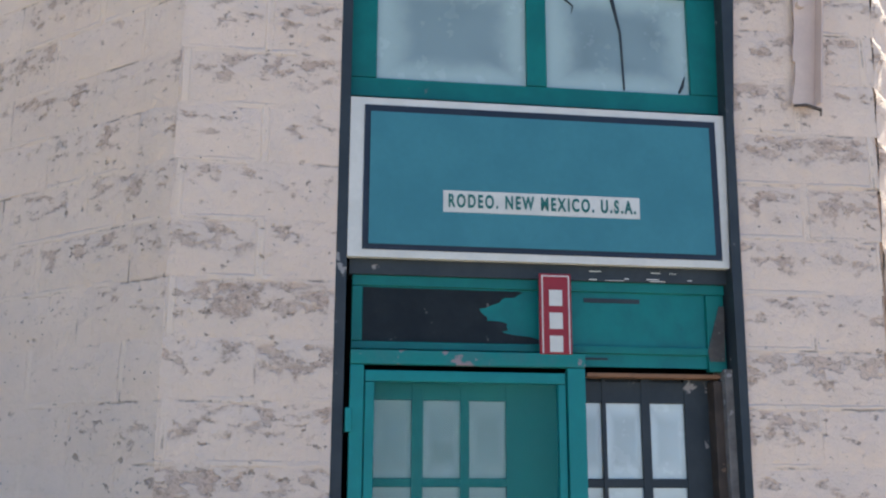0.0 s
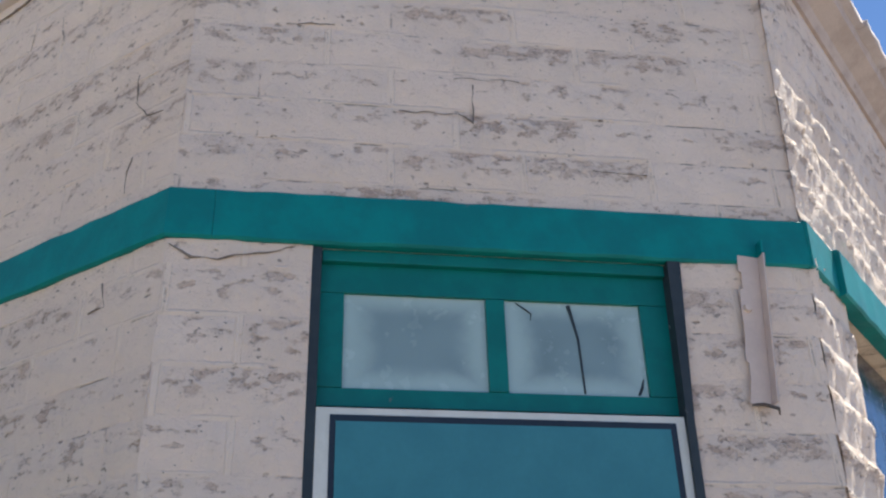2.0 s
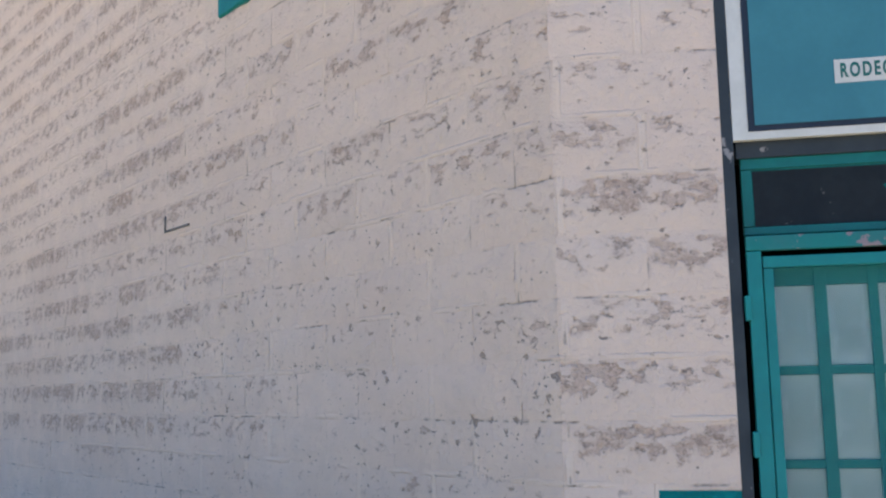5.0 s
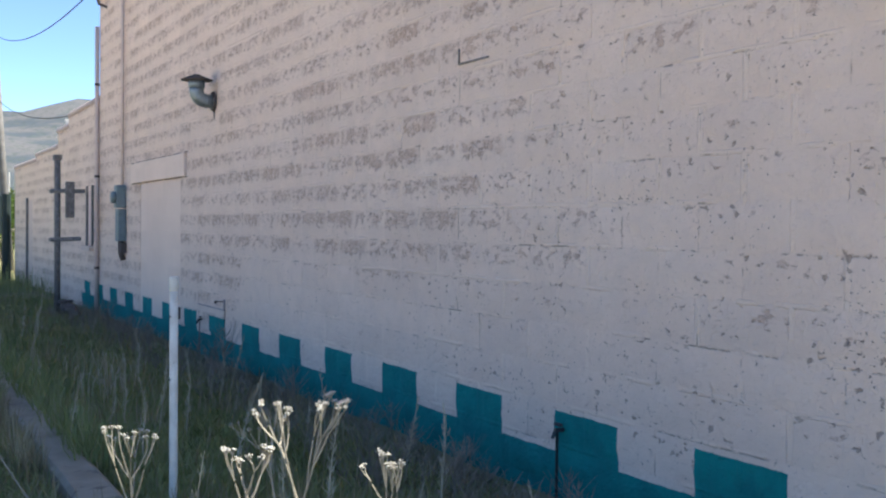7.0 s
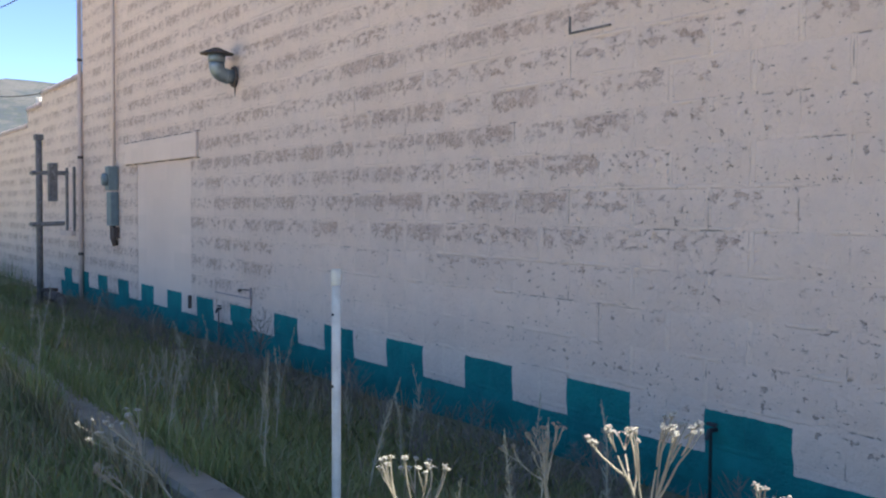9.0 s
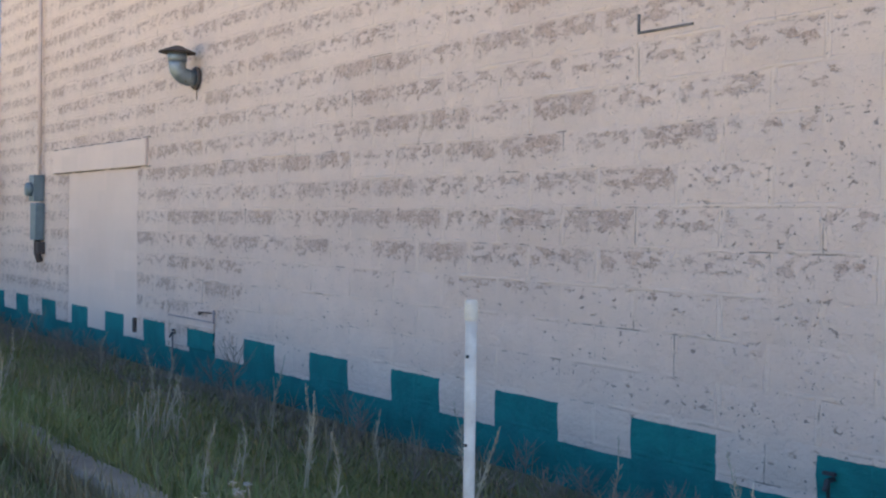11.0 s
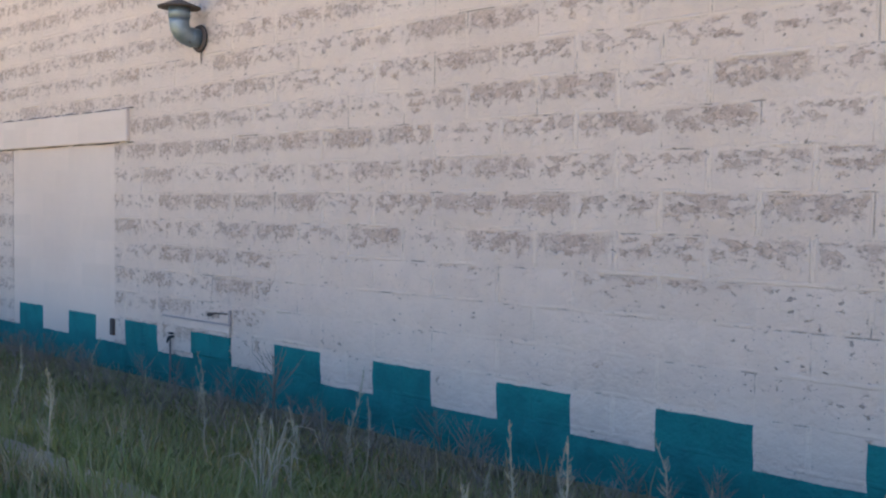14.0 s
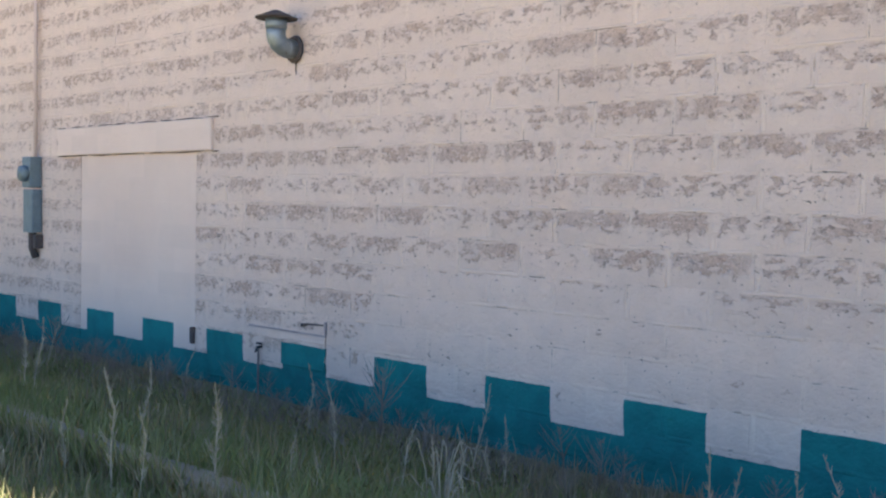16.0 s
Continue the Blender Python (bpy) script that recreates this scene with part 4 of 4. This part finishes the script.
# ---------------------------------------------------------------- ground
def ground_z(x, y):
    """Low strip along the wall, a bank up to the old kerb, level beyond."""
    f = min(1.0, max(0.0, (-y - 0.9) / 1.1))
    f = f * f * (3 - 2 * f)
    near = 1.0 / (1.0 + (max(0.0, abs(x + 3.0) - 12.0) / 6.0) ** 2)
    return 0.02 + (0.10 + 0.20 * f) * near + 0.03 * noise.noise((x * 0.8, y * 0.8, 0.0)) * near


def steps(inner, fine, outer):
    a, b = inner
    mid = list(np.linspace(a, b, int((b - a) / fine) + 1))
    reach = [2, 5, 11, 25, 60, 150, 400, 1000, 2500, 4500]
    return [a - r for r in reach[::-1]] + mid + [b + r for r in reach]


gx, gy = steps((-24, 9), 0.3, 0), steps((-8, 1.5), 0.25, 0)
bm = bmesh.new()
grid = [[bm.verts.new((x, y, ground_z(x, y))) for x in gx] for y in gy]
for j in range(len(gy) - 1):
    for i in range(len(gx) - 1):
        bm.faces.new((grid[j][i], grid[j][i + 1], grid[j + 1][i + 1], grid[j + 1][i]))
ground = part("ground", bm, mat_soil, None, smooth=True)
tagged(ground, "dry earth with weeds and dead grass", "ground", kind="structure")

rnd = random.Random(31)
bm = bmesh.new()
n = 60
rings = []
for i in range(n + 1):
    x = -15.0 + 17.6 * i / n
    w, h = 0.012 * (rnd.random() - 0.5), 0.014 * (rnd.random() - 0.5)
    rings.append([bm.verts.new((x, y + w, z + h)) for y, z in ((-2.37, 0.05), (-2.36, 0.38), (-2.34, 0.40), (-2.20, 0.40), (-2.17, 0.38), (-2.16, 0.0))])
for a, b in zip(rings, rings[1:]):
    for j in range(5):
        bm.faces.new((a[j], a[j + 1], b[j + 1], b[j]))
bm.faces.new(rings[0]), bm.faces.new(rings[-1][::-1])
bmesh.ops.recalc_face_normals(bm, faces=bm.faces)
kerb = part("kerb", bm, mat_concrete, None)
tagged(kerb, "old weathered concrete kerb half hidden in weeds", "kerb", kind="structure")

post = thing("pipe_post", "white-painted steel pipe post with a flat cap among weeds", "post", pose(2.60, -1.98, 0.0))
shaft = part("pipe", tube(bmesh.new(), [(0, 0, 0.0), (0.004, 0, 0.6), (0.0, 0, 1.235)], 0.017, 12), mat_pipe, post, smooth=True)
part("cap", tube(bmesh.new(), [(0, 0, 1.225), (0, 0, 1.232), (0, 0, 1.276), (0, 0, 1.285)], [0.0175, 0.0198, 0.0198, 0.016], 12), mat_pipe, post)
for z in (1.12, 0.86):
    bm = bmesh.new()
    bmesh.ops.create_cone(bm, cap_ends=True, segments=8, radius1=0.005, radius2=0.005, depth=0.008, matrix=pose(0.006, -0.016, z, 90))
    part("hole", bm, mat_black, shaft, "dark bolt hole")


# ---------------------------------------------------------------- grass and weeds
def tufts(name, material, label, count, seed, height, region, lean=0.35, dens=None):
    """Bent blades, two quads and a tip each, over a stretch of ground."""
    rnd = random.Random(seed)
    vs, fs = [], []
    while count > 0:
        x, y = rnd.uniform(*region[0]), rnd.uniform(*region[1])
        if dens and rnd.random() > dens(x, y):
            count -= 0.2
            continue
        count -= 1
        z = ground_z(x, y) - 0.01
        h = height * (0.35 + 0.9 * rnd.random() ** 1.6)
        a = rnd.uniform(0, 6.283)
        w = 0.0022 + 0.003 * rnd.random()
        dx, dy = math.cos(a) * lean * h * rnd.random(), math.sin(a) * lean * h * rnd.random()
        px, py = -math.sin(a) * w, math.cos(a) * w
        b = len(vs)
        vs += [(x - px, y - py, z), (x + px, y + py, z), (x + dx * 0.35 + px * 0.8, y + dy * 0.35 + py * 0.8, z + h * 0.55), (x + dx * 0.35 - px * 0.8, y + dy * 0.35 - py * 0.8, z + h * 0.55), (x + dx, y + dy, z + h)]
        fs += [(b, b + 1, b + 2, b + 3), (b + 3, b + 2, b + 4)]
    me = bpy.data.meshes.new(name)
    me.from_pydata(vs, [], fs)
    me.materials.append(material)
    return tagged(new(name, me), label, "grass", kind="stuff")


def off_kerb(x, y):
    return 0.0 if (-2.38 < y < -2.19 and x < 2.6) else 1.0


tufts("grass", mat_grass, "dull green grass along the wall", 90000, 41, 0.10, ((-13, 4.8), (-2.1, -0.35)), 1.3, dens=lambda x, y: off_kerb(x, y) * (0.25 + 0.75 * (noise.noise((x * 0.7, y * 1.4, 5.0)) > -0.15)) * (1.0 if y < -0.7 else 0.35))
tufts("grass", mat_grass, "dull green grass beyond the kerb", 60000, 42, 0.11, ((-14, 4.5), (-5.0, -2.36)), 1.2, dens=lambda x, y: 0.2 + 0.8 * (noise.noise((x * 0.6, y * 0.9, 8.0)) > 0.0))
tufts("ground_cover", mat_grass, "low soft green weeds spreading over the soil", 90000, 46, 0.09, ((-13, 4.6), (-4.6, -0.3)), 2.2, lambda x, y: off_kerb(x, y) * (0.2 + 0.8 * (noise.noise((x * 0.8, y * 1.2, 11.0)) > -0.1)) * (1.0 if y < -0.75 else 0.3))
tufts("grass", mat_hay, "dry straw-coloured grass among the weeds", 16000, 43, 0.18, ((-13, 4.8), (-5.0, -0.1)), 0.55, lambda x, y: off_kerb(x, y) * (0.15 + 0.85 * (noise.noise((x * 0.9, y * 1.1, 2.0)) > 0.1)))
tufts("grass", mat_hay, "dry grass hanging over the kerb edges", 5000, 47, 0.20, ((-13, 1.9), (-2.5, -2.36)), 0.8)
tufts("grass", mat_grass, "green grass growing over the kerb", 11000, 48, 0.20, ((-13, 1.9), (-2.24, -2.05)), 0.8)
tufts("grass", mat_hay, "pale dry grass beyond the kerb", 7000, 49, 0.16, ((-8, 3.2), (-3.7, -2.4)), 0.9)
tufts("grass", mat_grass, "soft green grass beyond the kerb", 12000, 53, 0.13, ((-8, 3.2), (-3.7, -2.4)), 1.2)
tufts("grass", mat_grass, "green weeds in the yard behind", 30000, 44, 0.45, ((-45, -13), (-9, 0.0)), 0.3)
tufts("twig_litter", mat_twig, "grey dead twigs and litter along the wall foot", 8000, 50, 0.10, ((-10, 4.6), (-0.85, -0.08)), 2.6, lambda x, y: 0.35 + 0.65 * (noise.noise((x * 1.3, y * 2.0, 21.0)) > -0.1))
tufts("grass", mat_hay, "flattened dry grass along the wall foot", 5000, 51, 0.09, ((-10, 4.6), (-0.9, -0.10)), 2.4)
tufts("grass", mat_grass, "tufts of grass against the kerb side", 3500, 52, 0.21, ((-4.5, 0.2), (-2.47, -2.36)), 0.7, lambda x, y: 0.15 + 0.85 * (noise.noise((x * 1.6, 0.0, 31.0)) > -0.05))
tufts("grass", mat_hay, "dry yard grass in the sun", 12000, 45, 0.5, ((-60, -16), (-14, 6)), 0.4, lambda x, y: 1.0 if (x < -20.5 or y < -0.3) else 0.0)


def stalk_mesh(seed, height, twigs, spread):
    """A dry upright weed stem with short side twigs."""
    rnd = random.Random(seed)
    bm = bmesh.new()
    bend = [(0.05 * height * rnd.uniform(-1, 1), 0.05 * height * rnd.uniform(-1, 1)) for _ in range(3)]
    pts = [(0, 0, -0.02)] + [(bend[i][0] * (i + 1) / 2, bend[i][1] * (i + 1) / 2, height * (i + 1) / 3) for i in range(3)]
    tube(bm, pts, [0.005, 0.0042, 0.003, 0.0015], 4)
    for _ in range(twigs):
        f = 0.25 + 0.72 * rnd.random()
        i = min(2, int(f * 3))
        g = f * 3 - i
        q = Vector(pts[i]).lerp(Vector(pts[i + 1]), g)
        a = rnd.uniform(0, 6.283)
        ln = spread * (0.4 + 0.8 * rnd.random()) * (1.15 - f)
        d = Vector((math.cos(a), math.sin(a), 0.9 + 0.6 * rnd.random())).normalized() * ln
        mid = q + d * 0.5 + Vector((0, 0, -0.01))
        tube(bm, [q, mid, q + d], [0.0024, 0.002, 0.001], 3, False)
        if rnd.random() < 0.6:
            e = Vector((rnd.uniform(-1, 1), rnd.uniform(-1, 1), 0.8)).normalized() * ln * 0.4
            tube(bm, [mid, mid + e], [0.0016, 0.0008], 3, False)
    return bm


stalks = [mesh_of("dry_weed", stalk_mesh(60 + i, 0.42 + 0.05 * i, 34 + 4 * i, 0.085), mat_straw) for i in range(5)]
thorns = [mesh_of("grey_bramble", stalk_mesh(80 + i, 0.36, 26, 0.34), mat_twig) for i in range(4)]
rnd = random.Random(77)


def scatter(meshes, name, label, category, group, count, region, tall=(0.7, 1.3)):
    for _ in range(count):
        x, y = rnd.uniform(*region[0]), rnd.uniform(*region[1])
        ob = new(name, rnd.choice(meshes))
        s = rnd.uniform(*tall)
        ob.matrix_basis = pose(x, y, ground_z(x, y), rnd.uniform(-10, 10), rnd.uniform(-10, 10), rnd.uniform(0, 360)) @ Matrix.Diagonal((s, s, s, 1))
        tagged(ob, label, category, group)


scatter(stalks, "dry_weed", "straw-coloured dry weed stalk with short twigs", "weed", "dry weeds by the wall", 24, ((-6.5, 1.2), (-2.1, -0.4)), (0.5, 1.0))
scatter(stalks, "dry_weed", "straw-coloured dry weed stalk with short twigs", "weed", "dry weeds by the wall", 14, ((1.0, 4.5), (-2.2, -0.4)), (0.6, 1.0))
for i, (x, y, h) in enumerate(((-1.10, -2.28, 0.51), (-1.47, -2.56, 0.57), (-1.17, -2.61, 0.45), (-1.80, -2.61, 0.40), (-1.33, -2.33, 0.22), (-0.36, -1.68, 0.36), (-0.33, -1.56, 0.42), (-1.57, -1.19, 0.50))):
    ob = new("dry_weed", stalks[i % 5])
    s = h / (0.42 + 0.05 * (i % 5))
    ob.matrix_basis = pose(x, y, ground_z(x, y), rnd.uniform(-4, 4), rnd.uniform(-4, 4), 73 * i) @ Matrix.Diagonal((s, s, s, 1))
    tagged(ob, "tall feathery straw-coloured weed stalk beside the kerb", "weed", "dry weeds by the wall")
scatter(thorns, "grey_bramble", "tangled grey dead twigs at the wall foot", "weed", "dead twigs by the wall", 120, ((-9, 4.5), (-0.85, -0.12)), (0.35, 0.8))
for x, y, s in ((-2.15, -0.30, 1.25), (-0.47, -0.28, 0.8), (-6.2, -0.5, 1.2)):
    ob = new("grey_bramble", thorns[0])
    ob.matrix_basis = pose(x, y, ground_z(x, y), 0, 0, 40 * x) @ Matrix.Diagonal((s, s, s, 1))
    tagged(ob, "upright grey dead bush before the teal wall base", "weed", "dead twigs by the wall")


def umbel_weed(seed, base, head, heads, spread, label, tone):
    """A dead weed that leans from its base and forks near the top, with flat white clusters on every tip."""
    rnd = random.Random(seed)
    stem, tops = bmesh.new(), bmesh.new()
    foot, top = Vector((0, 0, -0.05)), Vector(head) - Vector(base)
    up = (top - foot).normalized()
    drop = 1.15 * spread + 0.04
    fork = top - up * drop
    bow = Vector((rnd.uniform(-0.02, 0.02), rnd.uniform(-0.02, 0.02), 0))
    tube(stem, [foot, foot.lerp(fork, 0.5) + bow, fork], [0.0046, 0.004, 0.0034], 5)
    for i in range(heads):
        a = 6.283 * i / heads + rnd.uniform(-0.4, 0.4)
        r = spread * (0.45 + 0.75 * rnd.random())
        out = Vector((math.cos(a), math.sin(a), 0))
        start = foot.lerp(fork, rnd.choice((1.0, rnd.uniform(0.78, 1.0))))
        tip = top + out * r + Vector((0, 0, spread * (0.3 - 0.55 * r / spread) + rnd.uniform(-0.022, 0.018)))
        knee = start.lerp(tip, 0.55) + out * 0.10 * r
        tube(stem, [start, start.lerp(knee, 0.5) + out * 0.05 * r, knee], [0.0028, 0.0025, 0.0022], 4, False)
        for j in range(rnd.randint(2, 4)):
            q = tip + Vector((rnd.uniform(-0.3, 0.3) * spread, rnd.uniform(-0.3, 0.3) * spread, rnd.uniform(-0.16, 0.10) * spread))
            base_q = knee.lerp(tip, rnd.uniform(0.0, 0.3))
            tube(stem, [base_q, base_q.lerp(q, 0.5) + out * 0.003, q], [0.002, 0.0016, 0.0013], 4, False)
            size = rnd.uniform(0.006, 0.0125)
            for n in range(13):
                w, f = rnd.uniform(0, 6.283), rnd.random() ** 0.5
                o = q + Vector((size * f * math.cos(w), size * f * math.sin(w), 0.008 - 0.005 * f * f + rnd.uniform(-0.002, 0.002)))
                if n % 2 == 0:
                    tube(stem, [q - Vector((0, 0, 0.004)), o], 0.0007, 3, False)
                bmesh.ops.create_icosphere(tops, subdivisions=1, radius=rnd.uniform(0.0014, 0.0028), matrix=Matrix.Translation(o) @ Matrix.Diagonal((1, 1, 0.7, 1)))
    ob = thing("umbel_weed", label, "weed", pose(*base), "dead flowering weeds")
    part("stem", stem, mat_stem, ob)
    tagged(part("flower_head", tops, tone, ob, "white dried flower clusters"), kind="stuff")
    return ob


def bent_clump(seed, x, y, count, height):
    """A clump of thick dry straws that arch over and hang."""
    rnd = random.Random(seed)
    ob = thing("dry_clump", "clump of bent dry straws arching over the grass", "weed", pose(x, y, ground_z(x, y)), "dry weeds by the wall")
    for _ in range(count):
        a = rnd.uniform(0, 6.283)
        out = Vector((math.cos(a), math.sin(a), 0))
        h, reach = height * rnd.uniform(0.55, 1.1), rnd.uniform(0.08, 0.22)
        q = out * rnd.uniform(0.0, 0.05)
        pts = [q + Vector((0, 0, -0.02)), q + out * 0.15 * reach + Vector((0, 0, 0.6 * h)), q + out * 0.5 * reach + Vector((0, 0, h)), q + out * 0.85 * reach + Vector((0, 0, 0.93 * h)), q + out * reach + Vector((0, 0, rnd.uniform(0.25, 0.75) * h))]
        part("straw", tube(bmesh.new(), pts, [0.0032, 0.0028, 0.0024, 0.002, 0.0012], 4), mat_straw, ob)
    return ob


bent_clump(3, -0.36, -1.66, 8, 0.34)
bent_clump(4, -0.15, -1.85, 5, 0.28)
bent_clump(5, -2.1, -2.75, 5, 0.26)

LAB = "dead branching weed with white dried flower clusters"
SHADED = "dead branching weed with shaded flower clusters"
umbel_weed(1, (4.19, -2.22, 0.25), (4.31, -2.00, 1.035), 6, 0.058, LAB, mat_umbel)
umbel_weed(6, (4.42, -1.96, 0.22), (4.29, -2.17, 1.03), 5, 0.056, LAB, mat_umbel)
umbel_weed(7, (4.46, -1.90, 0.22), (4.50, -1.93, 0.90), 4, 0.055, LAB, mat_umbel)
umbel_weed(2, (3.90, -1.98, 0.24), (3.86, -2.03, 0.93), 6, 0.075, SHADED, mat_stem)
umbel_weed(3, (3.95, -2.40, 0.28), (3.91, -2.45, 0.93), 7, 0.090, LAB, mat_umbel)
umbel_weed(4, (2.80, -2.40, 0.30), (2.60, -2.78, 0.83), 6, 0.10, SHADED, mat_umbel)
umbel_weed(8, (2.84, -2.50, 0.30), (2.74, -2.83, 0.70), 4, 0.08, SHADED, mat_stem)
umbel_weed(5, (4.86, -2.36, 0.28), (4.90, -2.44, 1.06), 4, 0.040, LAB, mat_umbel)

# ---------------------------------------------------------------- the yard beyond
rack = thing("pipe_rack", "rusty steel post with two cross arms and a hanging box", "post", pose(-9.35, -0.63, 0))
part("post", tube(bmesh.new(), [(0, 0, 0), (0, 0, 2.5)], 0.045, 10), mat_greywood, rack, smooth=True)
part("cap", boxed(-0.07, 0.06, -0.06, 0.06, 2.44, 2.52, 0.01), mat_greywood, rack)
part("arm", tube(bmesh.new(), [(-0.25, -0.05, 1.98), (0.0, -0.07, 1.98), (0.18, 0.36, 1.98)], 0.035, 6), mat_greywood, rack)
part("arm", tube(bmesh.new(), [(-0.3, -0.05, 1.25), (0.0, -0.07, 1.25), (0.18, 0.30, 1.27)], 0.035, 6), mat_greywood, rack)
part("box", boxed(0.06, 0.16, 0.10, 0.22, 1.58, 2.12, 0.01), mat_greywood, rack, "narrow dark box")

pole = thing("utility_pole", "leaning wooden utility pole with a meter box and wires", "utility pole", pose(-26.5, 0.62, 0.0))
wood = part("pole", tube(bmesh.new(), [(0, 0, -0.2), (-0.25, -0.25, 4.0), (-0.48, -0.48, 8.2)], [0.125, 0.115, 0.09], 10), mat_pole, pole, smooth=True)
part("box", boxed(-0.18, 0.16, -0.50, -0.18, 1.15, 2.32, 0.02), mat_dim, wood, "dark meter box")


def sag(a, b, drop, r):
    a, b = Vector(a), Vector(b)
    pts = [a.lerp(b, i / 14) - Vector((0, 0, drop * 4 * (i / 14) * (1 - i / 14))) for i in range(15)]
    return tube(bmesh.new(), pts, r, 5)


for a, b, d in (((-26.9, 0.20, 7.2), (-9.0, -0.16, 5.0), 0.45), ((-26.95, 0.16, 7.8), (-60.0, -9.0, 8.0), 0.8), ((-26.8, 0.30, 5.2), (-12.6, 0.14, 3.46), 0.25)):
    ob = part("power_cable", sag(a, b, d, 0.011), mat_wire, None)
    tagged(ob, "thin black overhead service cable", "cable")

shed = thing("gate_post", "dark teal post at the end of the low wall", "post", pose(-20.4, -0.15, 0))
part("post", tube(bmesh.new(), [(0, 0, 0), (0, 0, 2.2)], 0.11, 8), mat_dim, shed)
part("sheet", boxed(-0.5, -0.1, -0.05, 0.0, 1.1, 2.0, 0.01), mat_dim, shed)


mark = part("white_marker", boxed(-20.32, -20.20, -0.12, -0.09, 2.25, 2.72, 0.006), mat_white, None)
tagged(mark, "small white board at the end of the low wall", "marker")
cap = part("roof_vent", tube(bmesh.new(), [(-13.1, 0.16, 3.2), (-13.1, 0.16, 3.42)], [0.07, 0.09], 10), mat_white, None, smooth=True)
tagged(cap, "short white vent pipe on the stepped wall top", "vent")
valve = thing("pipe_fitting", "dark rusty valve and pipe stubs in the weeds", "pipe fitting", pose(-9.0, -0.5, 0))
part("body", tube(bmesh.new(), [(-0.35, 0, 0.22), (-0.1, -0.05, 0.26), (0.2, 0, 0.24), (0.45, 0.05, 0.14)], [0.07, 0.09, 0.08, 0.05], 8), mat_rust, valve)
part("wheel", tube(bmesh.new(), [(-0.1, -0.05, 0.32), (-0.1, -0.05, 0.36)], 0.11, 12), mat_rust, valve)
part("stub", tube(bmesh.new(), [(0.2, 0, 0.0), (0.2, 0, 0.26)], 0.05, 8), mat_rust, valve)
part("stub", tube(bmesh.new(), [(-0.3, 0, 0.0), (-0.3, 0, 0.24)], 0.05, 8), mat_rust, valve)
mast = thing("service_bracket", "small steel bracket with insulators at the wall top", "bracket", pose(-8.9, 0, 0))
part("arm", tube(bmesh.new(), [(0, 0.02, 4.70), (0, -0.12, 4.74), (-0.1, -0.16, 4.95)], 0.022, 6), mat_rust, mast)
part("insulator", tube(bmesh.new(), [(-0.1, -0.16, 4.93), (-0.1, -0.16, 5.03)], [0.035, 0.045], 8), mat_white, mast)


def bush(seed, m, radius, height, leaves):
    """A loose shrub: stems and a crown of many small leaves."""
    rnd = random.Random(seed)
    stem, crown = bmesh.new(), []
    lumps = []
    for i in range(9):
        a = rnd.uniform(0, 6.283)
        r = radius * rnd.uniform(0.2, 0.75)
        tip = Vector((r * math.cos(a), r * math.sin(a), height * rnd.uniform(0.35, 0.85)))
        tube(stem, [(0, 0, -0.1), tip * 0.5 + Vector((0, 0, 0.15)), tip], [0.06, 0.04, 0.015], 5)
        lumps.append((tip, radius * rnd.uniform(0.28, 0.5)))
    vs, fs = [], []
    for _ in range(leaves):
        c, r = rnd.choice(lumps)
        d = Vector((rnd.gauss(0, 1), rnd.gauss(0, 1), rnd.gauss(0, 0.9))).normalized() * r * rnd.random() ** 0.4
        q = c + d
        u = Vector((rnd.gauss(0, 1), rnd.gauss(0, 1), rnd.gauss(0, 1))).normalized()
        w = u.orthogonal().normalized()
        s = rnd.uniform(0.06, 0.13)
        b = len(vs)
        vs += [tuple(q - u * s), tuple(q + w * s * 0.5), tuple(q + u * s), tuple(q - w * s * 0.5)]
        fs.append((b, b + 1, b + 2, b + 3))
    ob = thing("bush", "sunlit green leafy bush in the yard", "bush", m, "bushes in the yard")
    part("stems", stem, mat_twig, ob)
    me = bpy.data.meshes.new("crown")
    me.from_pydata(vs, [], fs)
    me.materials.append(mat_leaf)
    cr = new("crown", me)
    cr.parent = ob
    return ob


for i, (x, y, r, h) in enumerate(((-33, -1.5, 2.2, 2.6), (-36, 1.5, 2.4, 2.9), (-40, 4.0, 2.6, 3.0), (-31, -4.5, 1.8, 1.7), (-44, -2.0, 2.8, 3.0), (-28.5, 2.6, 1.4, 1.9), (-48, 7.0, 3.0, 3.2))):
    bush(200 + i, pose(x, y, 0), r, h, 2600)

# far mountains
bm = bmesh.new()
rows = []
for j in range(14):
    d = 1500 + 90 * j
    line = []
    for i in range(90):
        a = radians(40 + 120 * i / 89)
        ridge = 0.55 + 0.8 * noise.fractal((math.cos(a) * 4.1, math.sin(a) * 4.1, 0.4), 0.9, 2.1, 5)
        f = j / 13
        h = 320 * max(0.85, 0.12 * ridge + 0.88) * f ** 0.8 * (1 + 0.16 * noise.noise((i * 0.35, j * 0.5, 3.0))) - 4
        line.append(bm.verts.new((-d * math.sin(a), d * math.cos(a), h if j else -12.0)))
    rows.append(line)
for a, b in zip(rows, rows[1:]):
    for i in range(89):
        bm.faces.new((a[i], a[i + 1], b[i + 1], b[i]))
mountains = part("backdrop_mountains", bm, mat_mountain, None, smooth=True)
tagged(mountains, "bare rocky desert mountains far off", "mountains", kind="structure")
